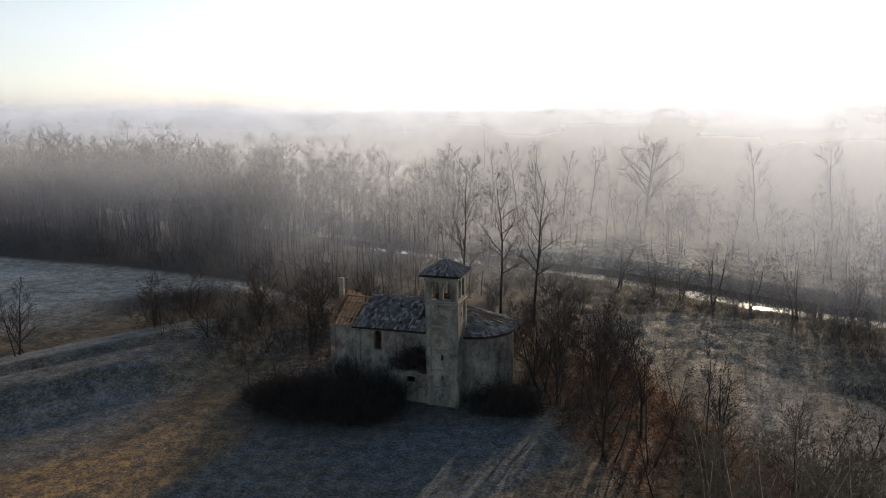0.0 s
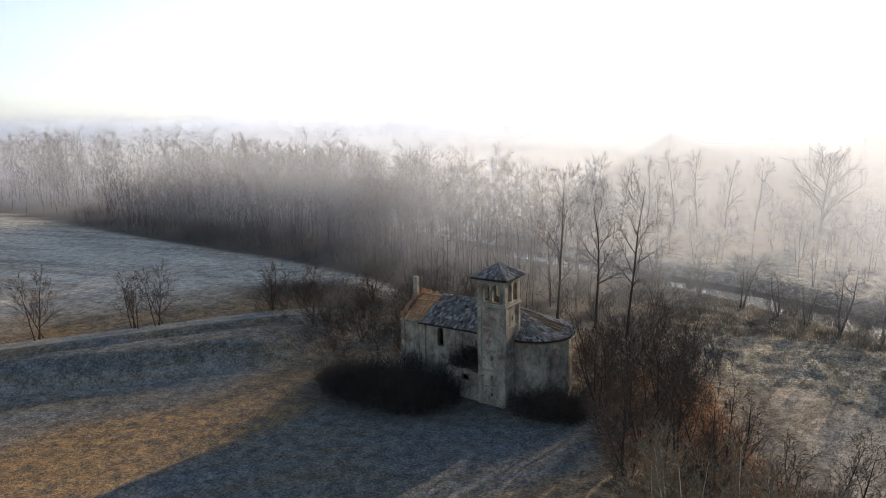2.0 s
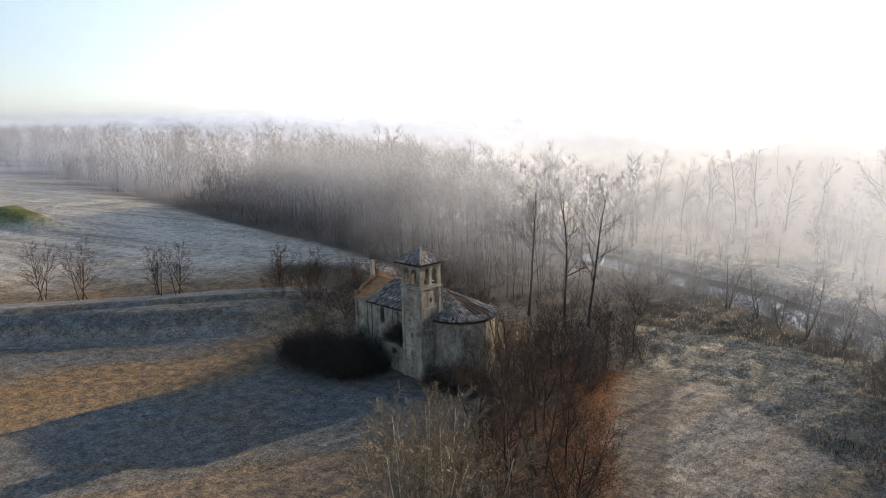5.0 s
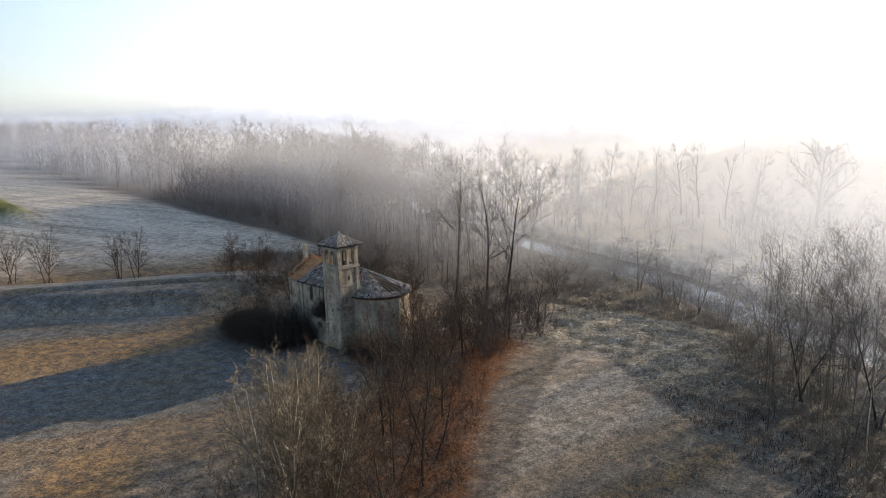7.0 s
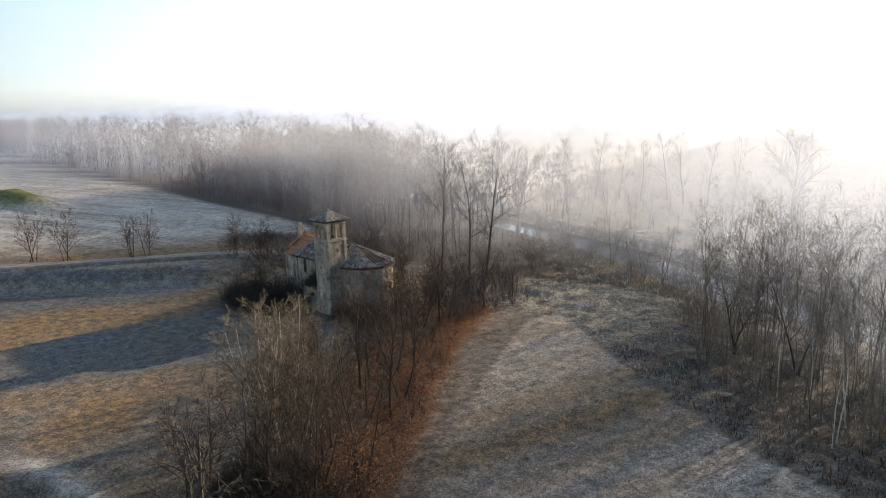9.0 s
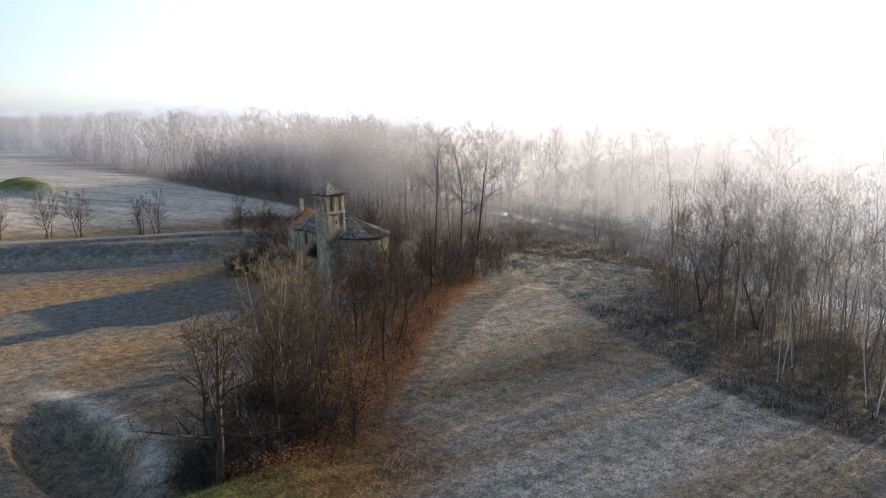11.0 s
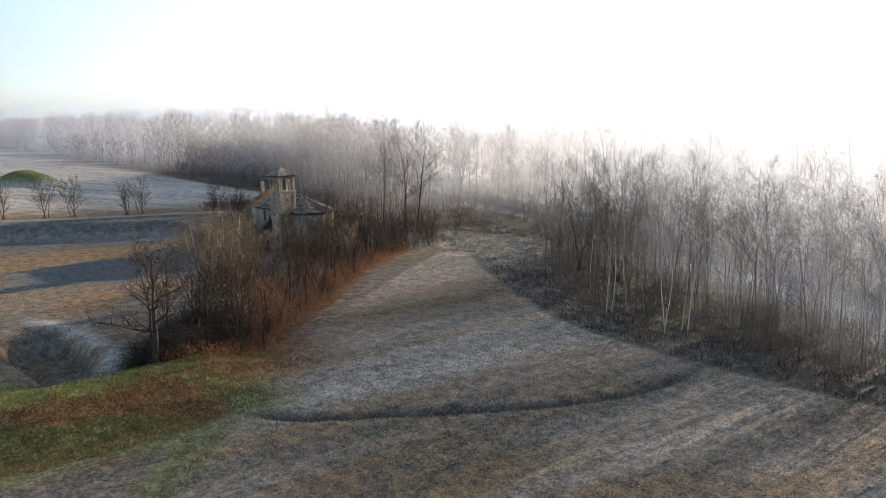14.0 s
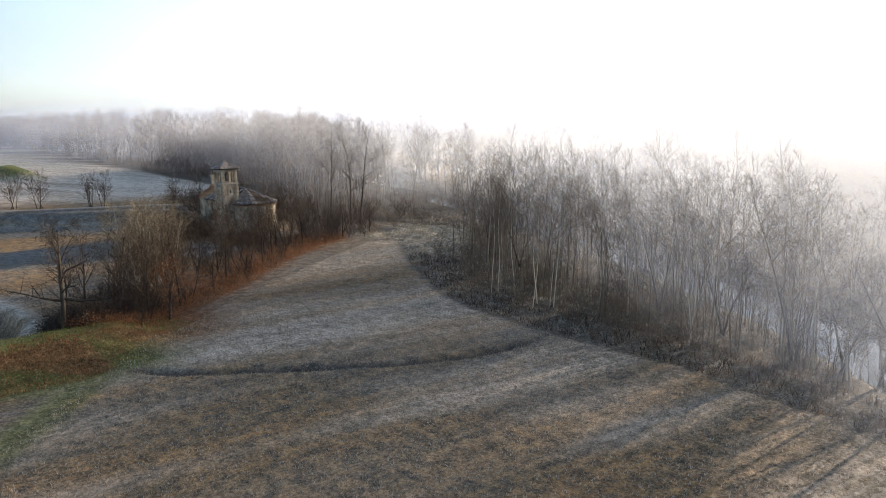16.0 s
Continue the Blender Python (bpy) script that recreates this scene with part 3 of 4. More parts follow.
def leaf_cloud(seed, spots, per, size, spread):
    """Small bent leaves (two triangles each) strewn round given places."""
    r = np.random.RandomState(seed)
    c = np.repeat(spots, per, 0) + r.normal(0, spread, (len(spots) * per, 3))
    a, b = r.normal(0, 1, (2, len(c), 3))
    a /= np.linalg.norm(a, axis=1, keepdims=True)
    b -= a * np.sum(a * b, 1, keepdims=True)
    b /= np.linalg.norm(b, axis=1, keepdims=True)
    s = size * r.uniform(0.6, 1.3, (len(c), 1))
    verts = np.stack([c - a * s, c + b * s * 0.5, c + a * s, c - b * s * 0.5], 1).reshape(-1, 3)
    return verts, np.arange(len(verts)).reshape(-1, 4)


def make_tree(name, seed, x, y, label, trunk_mat, crown_mat, group, leaves=None, spin=None, category="tree", **given):
    ob = thing(name, pose(x, y, float(height(x, y)), 0, 0, spin if spin is not None else (seed * 67) % 360), label, category, group)
    stems, (cv, cf) = tree_parts(seed, **given)
    for tv, tf in stems:
        part("trunk" if len(stems) == 1 else "stem", mesh_of("stem", tv, tf, trunk_mat, True), trunk_mat, ob)
    part("crown", mesh_of("crown", cv, cf, crown_mat), crown_mat, ob)
    if leaves:
        per, size, spread, low, mat, words = leaves
        spots = cv[::5][(cv[::5, 2] > low[0]) & (cv[::5, 2] < low[1])]
        lv, lf = leaf_cloud(seed, spots, per, size, spread)
        part("foliage", mesh_of("foliage", lv, lf, mat), mat, ob, words)
    return ob


def repeat(ob, x, y, scale=1.0, spin=0.0):
    m = pose(x, y, float(height(x, y)), 0, 0, spin)
    c = copy_thing(ob, m)
    c.matrix_basis = m @ Matrix.Scale(scale, 4)
    return c

# ---- woodland ----
def strewn(name, templates, spots, mat, label, category="woodland"):
    """Many trees or shrubs joined into one mesh, each a turned and scaled template."""
    r = np.random.RandomState(len(spots))
    V, F, at = [], [], 0
    for x, y, z, s in spots:
        tv, tf = templates[r.randint(len(templates))]
        a = r.uniform(0, math.tau)
        c, d = math.cos(a), math.sin(a)
        sz = s * r.uniform(0.92, 1.1)
        V.append(np.column_stack([(tv[:, 0] * c - tv[:, 1] * d) * s + x, (tv[:, 0] * d + tv[:, 1] * c) * s + y, tv[:, 2] * sz + z]))
        F.append(tf + at)
        at += len(tv)
    return tagged(new(name, mesh_of(name, np.concatenate(V), np.concatenate(F), mat)), label, category, kind="stuff")


def scatter(seed, count, x0, x1, y0, y1, keep):
    r = np.random.RandomState(seed)
    x, y = r.uniform(x0, x1, count), r.uniform(y0, y1, count)
    k = keep(x, y)
    return np.column_stack([x[k], y[k]])


def placed(xy, seed, lo, hi):
    r = np.random.RandomState(seed)
    return [(x, y, z - 0.1, s) for (x, y), z, s in zip(xy, height(xy[:, 0], xy[:, 1]), r.uniform(lo, hi, len(xy)))]


def template(seed, stout=0.05, **given):
    p0, p1, r0, r1, _, tip = grow(seed, **given)
    return sticks(p0, p1, r0, r1, stout, 3, tip)


wood_tall = [template(100 + i, stout=0.06, tall=15, girth=0.085, clear=0.2, fan=52, kids=(14, 9, 4), reach=0.32, thin=0.014, up=0.03, crown_from=2.8, wander=0.11) for i in range(8)]
wood_far = [template(140 + i, stout=0.3, tall=17.5, girth=0.13, clear=0.15, fan=52, kids=(14, 11), reach=0.3, thin=0.04, up=0.03, crown_from=2.8, wander=0.1) for i in range(6)]
wood_mid = [template(150 + i, stout=0.12, tall=14.5, girth=0.12, clear=0.2, fan=50, kids=(11, 8, 3), reach=0.38, thin=0.03, up=0.08, crown_from=2.2, wander=0.11) for i in range(6)]
scrub = [template(160 + i, stout=0.06, tall=4.0, girth=0.035, clear=0.1, fan=42, kids=(6, 6), reach=0.45, thin=0.018, stems=4, stem_fan=34) for i in range(6)]
thick_scrub = [template(170 + i, stout=0.04, tall=4.0, girth=0.035, clear=0.1, fan=40, kids=(8, 7), reach=0.45, thin=0.014, stems=5, stem_fan=30) for i in range(6)]


def behind_edge(lo, hi):
    def keep(x, y):
        d, s, _ = along(WOOD_EDGE, x, y)
        dr, sr, _ = along(RIVER, x, y)
        return (s > 0) & (d > lo) & (d < hi) & (dr > 9)
    return keep


near_wood = scatter(1, 2500, -110, 4, 88, 230, lambda x, y: behind_edge(1.5, 34)(x, y) & (np.random.RandomState(48).uniform(0, 1, len(x)) > 0.75 * smooth(-40, -10, x)))
def tapered(spots):
    """Lower growth towards the woodland's edge."""
    return [(x, y, z, s * (0.55 + 0.45 * max(float(smooth(0, 20, along(WOOD_EDGE, np.array(x), np.array(y))[0])), float(smooth(-45, -25, x))))) for x, y, z, s in spots]


strewn("woodland", wood_tall, tapered(placed(near_wood, 2, 0.85, 1.2)), M["bark_wood"], "dense bare winter woodland of slender grey-brown trees")
back_wood = scatter(49, 2600, -112, -2, 110, 240, lambda x, y: behind_edge(32, 58)(x, y))
strewn("woodland", wood_far, placed(back_wood, 50, 0.75, 1.0), M["bark_wood"], "dense bare winter woodland of slender grey-brown trees")
deep_wood = scatter(3, 4600, -700, -60, 100, 400, lambda x, y: behind_edge(2, 60)(x, y) & ~((x > -110) & behind_edge(1.5, 34)(x, y)))
strewn("far_woodland", wood_far, tapered(placed(deep_wood, 4, 0.9, 1.2)), M["bark_wood"], "far bare woodland fading into morning mist")
under = scatter(5, 1000, -130, 14, 86, 170, behind_edge(-1, 14))
strewn("wood_undergrowth", scrub, placed(under, 6, 0.7, 1.6), M["bark_brown"], "tangled brown undergrowth along the woodland edge", "undergrowth")


def far_keep(x, y):
    d, s, _ = along(RIVER, x, y)
    clump = wave(x, y, 170, 12) + wave(x, y, 60, 13) * 0.6
    return (s < 0) & (d > 130) & (clump > 0.75)


beyond = scatter(7, 2000, -900, 700, 180, 1500, far_keep)
strewn("distant_woods", wood_far, placed(beyond, 8, 0.7, 1.05), M["bark_wood"], "distant hedgerows and copses lost in the mist", "woodland")


def riverside_keep(x, y):
    d, s, _ = along(EDGE_RIGHT, x, y)
    dr, _, _ = along(RIVER, x, y)
    return (s > 0) & (d > 5.5) & (dr > 6.5) & (x > 44) & (along(RIVER, x, y)[1] > 0) & (wave(x, y, 11, 27) > -0.6)


def riverside_far(x, y):
    d, s, _ = along(RIVER, x, y)
    return (s < 0) & (d > 8) & (d < 40) & (x > -8)


slim = [template(200 + i, stout=0.05, tall=14.5, girth=0.07, clear=0.36, fan=40, kids=(11, 8, 4), reach=0.3, thin=0.014, up=0.1, crown_from=2.2, wander=0.12) for i in range(8)]
side_wood = scatter(9, 2600, 40, 150, -10, 100, riverside_keep)
strewn("riverside_wood", slim, placed(side_wood, 10, 0.7, 1.1), M["bark_river"], "bare slender riverside trees standing close together", "woodland")
strewn("riverside_undergrowth", scrub, placed(scatter(11, 2700, 26, 150, -10, 110, lambda x, y: (along(EDGE_RIGHT, x, y)[1] > 0) & (along(EDGE_RIGHT, x, y)[0] > 3.5) & (along(RIVER, x, y)[0] > 7) & (along(RIVER, x, y)[1] > 0) & ((x > 40) | (along(RIVER, x, y)[0] < 14))), 12, 0.5, 1.25), M["bark_river"], "brown scrub below the riverside trees", "undergrowth")
strewn("far_bank_wood", wood_mid, placed(scatter(13, 800, -8, 180, 40, 190, riverside_far), 14, 0.55, 0.85), M["bark_wood"], "bare trees on the misty far bank", "woodland")

strewn("bank_thicket", wood_mid, placed(scatter(35, 5000, 44, 135, 0, 95, lambda x, y: (along(RIVER, x, y)[0] > 5.8) & (along(RIVER, x, y)[0] < 11) & (along(RIVER, x, y)[1] > 0) & (along(EDGE_RIGHT, x, y)[0] > 5))[:110], 36, 0.3, 0.8), M["bark_wood"], "low bare alders and willows crowding the river bank", "woodland")

birch = make_tree("birch", 36, 64.5, 47.5, "slim pale-barked tree at the edge of the riverside wood", M["bark_pale"], M["bark_grey"], "pale trees of the riverside wood",
                  tall=12.5, girth=0.058, clear=0.35, fan=32, kids=(11, 5, 4), reach=0.22, thin=0.015, up=0.35, wander=0.1)
rb = random.Random(5)
for i in range(22):
    k = 3 + i * 0.27
    j = min(int(k), len(EDGE_RIGHT) - 2)
    (ax, ay), (bx, by) = EDGE_RIGHT[j], EDGE_RIGHT[j + 1]
    repeat(birch, ax + (bx - ax) * (k - j) + rb.uniform(-1.5, 3.5), ay + (by - ay) * (k - j) + rb.uniform(6, 11), rb.uniform(0.75, 1.15), rb.uniform(0, 360))
strewn("bank_scrub", scrub, placed(scatter(37, 9000, -15, 50, 78, 140, lambda x, y: (along(RIVER, x, y)[0] > 5.0) & (along(RIVER, x, y)[0] < 10) & (along(RIVER, x, y)[1] > 0))[:160], 38, 0.3, 1.0), M["bark_wood"], "brown scrub along the river bank", "undergrowth")

# tall poplars behind the church, and big trees beyond the river
for seed, x, y, tall in ((21, 0.6, 87.0, 19.0), (22, 5.4, 87.5, 17.5), (23, 9.4, 85.5, 18.0)):
    make_tree("poplar", seed, x, y, "tall bare poplar standing behind the ruined church", M["bark_dark"], M["bark_dark"], "poplars behind the church",
              tall=tall, girth=0.19, clear=0.3, fan=46, kids=(16, 9, 7), reach=0.33, thin=0.018, up=0.12, wander=0.12, crown_from=2.4)
make_tree("great_tree", 31, 40.8, 168.7, "great spreading bare tree rising out of the mist", M["bark_grey"], M["bark_grey"], "trees in the mist",
          tall=15.5, girth=0.42, clear=0.16, fan=46, kids=(24, 10, 8), reach=0.62, thin=0.035, up=0.1, wander=0.08, crown_from=3.5)
row_tree = make_tree("row_tree", 32, -8, 178, "bare poplar of a misty row beyond the river", M["bark_grey"], M["bark_grey"], "trees in the mist",
                     tall=16, girth=0.2, clear=0.25, fan=40, kids=(17, 8, 8), reach=0.32, thin=0.024, up=0.12, crown_from=3.0)
for i, (x, y) in enumerate(((-1, 176), (5, 175), (11, 177), (16, 173), (22, 172), (28, 170), (62, 160), (74, 150))):
    repeat(row_tree, x, y, 0.9 + 0.05 * (i % 4), i * 77)

# crooked willows along the near bank
willow = make_tree("willow", 33, 33, 93.5, "crooked bare willow leaning over the river bank", M["bark_dark"], M["bark_grey"], "willows on the bank",
                   tall=8.5, girth=0.2, clear=0.2, fan=50, kids=(12, 8, 7), reach=0.5, wander=0.2, thin=0.022, up=0.15, stems=2, stem_fan=24)
for i, (x, y, s) in enumerate(((37, 91, 0.9), (41, 87.5, 1.0), (27, 99, 0.8), (23, 102.5, 0.95), (17, 108, 0.8), (11, 112, 0.9), (4, 116, 0.8), (46, 84, 0.85), (51, 80, 1.1), (57, 76.5, 0.9), (30, 96, 0.7))):
    repeat(willow, x, y, s, 30 + i * 97)

alder = make_tree("alder", 34, 89.8, 43.0, "tall dark bare alder by the river", M["bark_dark"], M["bark_dark"], "alders by the river",
                  tall=15.5, girth=0.2, clear=0.3, fan=44, kids=(15, 9, 7), reach=0.3, thin=0.018, stems=2, stem_fan=9, up=0.12, wander=0.12)
for i, (x, y, s) in enumerate(((93.5, 42.5, 0.9), (83.4, 47.5, 0.75), (96.5, 40.5, 0.85), (99, 37.5, 0.95), (76.5, 53, 0.8), (47, 69, 0.75), (53, 66, 0.8))):
    repeat(alder, x, y, s, 40 + i * 71)
make_tree("round_tree", 35, -2.5, 119.8, "broad bare tree at the end of the woodland", M["bark_grey"], M["bark_wood"], "trees in the mist",
          tall=15.0, girth=0.3, clear=0.18, fan=42, kids=(18, 10, 7), reach=0.46, thin=0.03, up=0.12, wander=0.08, crown_from=3.0)

# field trees on the upper terrace
first = make_tree("field_tree", 41, -52.4, 57.9, "bare many-stemmed field tree beside the farm track", M["bark_brown"], M["bark_brown"], "trees by the track",
                  tall=8.2, girth=0.11, clear=0.2, fan=36, kids=(12, 7, 6), reach=0.36, thin=0.016, stems=4, stem_fan=20, up=0.2, wander=0.07)
for i, (x, y, s) in enumerate(((-57.2, 55.2, 0.98), (-44.6, 64.4, 0.85), (-42.8, 66.1, 0.92), (-64, 50.5, 0.9), (-71, 45, 0.85))):
    repeat(first, x, y, s, 50 + i * 83)
bushy = make_tree("thorn_tree", 42, -33.7, 76.0, "dense rounded bare thorn tree in the scrub", M["bark_brown"], M["bark_brown"], "thorns by the church",
                  tall=6.4, girth=0.13, clear=0.15, fan=42, kids=(12, 7, 6), reach=0.48, thin=0.018, stems=3, stem_fan=26, up=0.15)
for i, (x, y, s) in enumerate(((-30.5, 79, 0.9), (-27, 75, 0.75), (-23, 81, 0.9), (-20.5, 75, 0.75), (-17, 80, 0.95), (-15.5, 74, 0.8), (-12, 85, 1.05), (-8, 80, 0.9), (-25, 88, 1.0), (-18, 90, 1.0), (-5, 84, 0.8))):
    repeat(bushy, x, y, s, i * 61)
strewn("scrub", scrub, placed(scatter(15, 270, -40, -4, 68, 94, lambda x, y: (np.hypot((x + 20) / 18, (y - 80) / 10.5) < 1) & (np.hypot(x + 4, y - 65) > 9)), 16, 0.5, 0.95), M["bark_brown"], "low brown scrub beside the church", "undergrowth")


# ---- hedge between the two fields ----
pale = make_tree("pale_poplar", 51, 21.0, 30.5, "pale-barked young poplar rising out of the hedge", M["bark_pale"], M["bark_tan"], "trees of the hedge",
                 tall=13.0, girth=0.12, clear=0.25, fan=36, kids=(14, 10, 8), reach=0.34, thin=0.017, stems=5, stem_fan=22, up=0.14, wander=0.1)
repeat(pale, 18.6, 34.0, 0.98, 140)
repeat(pale, 22.6, 33.5, 0.85, 250)
repeat(pale, 24.4, 28.6, 0.8, 20)
repeat(pale, 16.6, 37.5, 0.85, 310)
make_tree("oak", 52, 31.2, 15.8, "dark crooked bare oak at the end of the hedge", M["bark_dark"], M["bark_dark"], "trees of the hedge",
          tall=10.4, girth=0.27, clear=0.3, fan=58, kids=(15, 10, 9), reach=0.52, wander=0.24, thin=0.02, up=0.12, limb_girth=0.042)
make_tree("leafy_oak", 55, 33.6, 25.5, "young oak still holding its russet winter leaves", M["bark_dark"], M["bark_brown"], "trees of the hedge",
          leaves=(2, 0.09, 0.3, (1.2, 6.5), M["leaf"], "dry russet leaves on the lower boughs"),
          tall=9.2, girth=0.16, clear=0.12, fan=48, kids=(18, 8, 6), reach=0.36, thin=0.012, up=0.15)
hedge_tree = make_tree("hedge_tree", 53, 24, 31, "brown bare tree of the hedge with fine twigs", M["bark_dark"], M["bark_brown"], "trees of the hedge",
                       tall=9.0, girth=0.11, clear=0.2, fan=42, kids=(13, 9, 6), reach=0.38, thin=0.014, stems=2, stem_fan=16, up=0.15)
hedge_other = make_tree("hedge_tree", 54, 27.0, 24.5, "slender dark bare tree of the hedge", M["bark_dark"], M["bark_brown"], "trees of the hedge",
                        tall=9.4, girth=0.13, clear=0.25, fan=40, kids=(16, 9, 7), reach=0.38, thin=0.014, up=0.15)
for i, (x, y, s) in enumerate(((8.5, 66, 0.55), (11, 70, 0.6), (14, 67, 0.6), (9, 74, 0.5), (12.5, 77, 0.55), (16, 73, 0.55), (6, 78, 0.45), (17, 79, 0.5), (3.5, 74, 0.45), (10, 62, 0.6), (13.5, 62, 0.7))):
    repeat((hedge_tree, hedge_other)[i % 2], x, y, s * 1.25, i * 47)
rng = random.Random(7)
for i in range(46):
    t = ((i + rng.random()) / 46) ** 0.85
    k = t * (len(HEDGE) - 1)
    j = min(int(k), len(HEDGE) - 2)
    (ax, ay), (bx, by) = HEDGE[j], HEDGE[j + 1]
    x, y = ax + (bx - ax) * (k - j) + rng.uniform(-5.0, 4.0), ay + (by - ay) * (k - j) + rng.uniform(-2, 2)
    repeat((hedge_tree, hedge_other)[i % 2], x, y, rng.uniform(0.55, 1.05), rng.uniform(0, 360))


def on_hedge(lo, hi):
    def keep(x, y):
        d, s, _ = along(HEDGE, x, y)
        return (d > lo) & (d < hi)
    return keep


strewn("hedge_scrub", thick_scrub, placed(scatter(17, 360, 0, 42, 14, 72, on_hedge(0, 6.0)), 18, 0.3, 0.85), M["bark_dark"], "dense dark-brown hedge scrub and saplings", "hedge")
strewn("wood_scrub", thick_scrub, placed(scatter(51, 420, -22, 22, 78, 114, lambda x, y: (along(RIVER, x, y)[0] > 9) & (along(RIVER, x, y)[1] > 0) & (along(HEDGE, x, y)[0] > 5))[:120], 52, 0.35, 0.9), M["bark_river"], "low brown scrub between the church and the river", "undergrowth")
strewn("thicket", thick_scrub, placed(scatter(43, 170, 3, 22, 60, 84, lambda x, y: (np.hypot((x - 12.5) / 7, (y - 71.5) / 11) < 1) & (np.hypot(x - 3, y - 65) > 6))[:40], 44, 0.9, 1.5), M["bark_wood"], "dense brown thicket of saplings beside the apse", "undergrowth")
def leafy(x, y):
    d, side, _ = along(HEDGE, x, y)
    r = np.random.RandomState(45).uniform(0, 1, len(x))
    return np.where(side > 0, (d > 0.5) & (d < 6.5) & (r < smooth(0, 3, d)), (d < 4.5) & (r < 0.25))


hs = scatter(19, 19000, 0, 44, 12, 72, leafy)
lv, lf = leaf_cloud(20, np.column_stack([hs, height(hs[:, 0], hs[:, 1]) + np.random.RandomState(3).gamma(1.3, 0.3, len(hs))]), 14, 0.075, 0.28)
tagged(new("hedge_leaves", mesh_of("hedge_leaves", lv, lf, M["leaf"])), "dry russet leaves clinging low in the hedge", "leaves", kind="stuff")


def bramble(name, x, y, rx, ry, rz, label, seed, count):
    """A thicket: arching stems with side shoots and small dark leaves heaped over the ground."""
    ob = thing(name, pose(x, y, float(height(x, y))), label, "thicket")
    r = np.random.RandomState(seed)
    rad, ang = np.sqrt(r.uniform(0, 1, count)), r.uniform(0, math.tau, count)
    foot = np.column_stack([rad * np.cos(ang) * rx, rad * np.sin(ang) * ry, np.zeros(count)])
    rise = rz * (1 - rad ** 2.2) * (0.75 + 0.3 * np.sin(foot[:, 0] * 1.3 + seed) * np.cos(foot[:, 1] * 1.7)) * r.uniform(0.4, 1.15, count) * np.where(r.uniform(0, 1, count) < 0.1, 1.5, 1.0) * (1 + 0.35 * np.sin(foot[:, 0] * 2.1 + 2 * seed) * np.sin(foot[:, 1] * 1.3 + foot[:, 0] * 0.9)) + 0.3
    way = r.uniform(0, math.tau, count)
    lean = np.column_stack([np.cos(way), np.sin(way)]) * r.uniform(0.2, 1.1, (count, 1))
    mid = foot + np.column_stack([lean * 0.5, rise * 0.75])
    top = foot + np.column_stack([lean * 1.2, rise])
    end = top + np.column_stack([lean * 0.8, -rise * r.uniform(-0.15, 0.3, count)])
    P0, P1 = [foot, mid, top], [mid, top, end]
    for k in range(7):
        base = mid + (top - mid) * r.uniform(-0.6, 1.2, (count, 1))
        P0.append(base)
        P1.append(base + r.normal(0, 0.55, (count, 3)) + (0, 0, 0.3))
    p0, p1 = np.concatenate(P0), np.concatenate(P1)
    sv, sf = sticks(p0, p1, np.full(len(p0), 0.016), np.full(len(p0), 0.008), 0.05)
    part("stem_tangle", mesh_of("stem_tangle", sv, sf, M["bark_dark"]), M["bark_dark"], ob)
    lv, lf = leaf_cloud(seed, np.concatenate([mid, top, (mid + foot) / 2]), 8, 0.07, 0.5)
    lv[:, 2] = np.maximum(lv[:, 2], -0.1)
    part("foliage", mesh_of("foliage", lv, lf, M["bramble"]), M["bramble"], ob)
    return ob


for x, y, rx, ry, rz, seed, count in ((-9.6, 59.6, 4.2, 3.2, 4.3, 61, 460), (-13.2, 60.6, 3.6, 2.6, 3.3, 67, 330), (-7.0, 58.6, 2.6, 2.0, 3.0, 68, 230), (-16.2, 62.2, 2.8, 2.0, 1.9, 69, 160)):
    bramble("bramble_thicket", x, y, rx, ry, rz, "huge dark bramble thicket heaped against the church wall", seed, count)
strewn("church_scrub", thick_scrub, placed(scatter(39, 900, -21, -3, 54, 67, lambda x, y: (np.hypot((x + 10.3) / 7.0, (y - 60) / 4.6) < 1))[:70], 40, 0.4, 1.0), M["bark_dark"], "dark leafless scrub heaped round the church wall", "undergrowth")
bramble("bramble_thicket", 29.6, 18.6, 4.0, 3.4, 3.4, "dark tangled thicket at the foot of the oak", 65, 600)
bramble("bramble_thicket", 26.0, 25.0, 4.6, 4.2, 3.2, "dark tangled thicket inside the hedge", 66, 600)
bramble("bramble_thicket", -6.3, 60.6, 2.6, 2.2, 2.6, "dark bramble thicket heaped against the church wall", 62, 260)
bramble("bramble_thicket", 5.2, 60.4, 3.2, 2.2, 2.2, "dark thicket at the foot of the apse", 63, 300)


# ---- the ruined church ----
AX = radians(-14.0)
CHURCH = Matrix.Translation((0.13, 62.1, 0.0)) @ Matrix.Rotation(AX, 4, "Z")
church = new("church")
church.matrix_basis = CHURCH
tagged(church, "ruined plaster and brick country church with bell tower", "church")


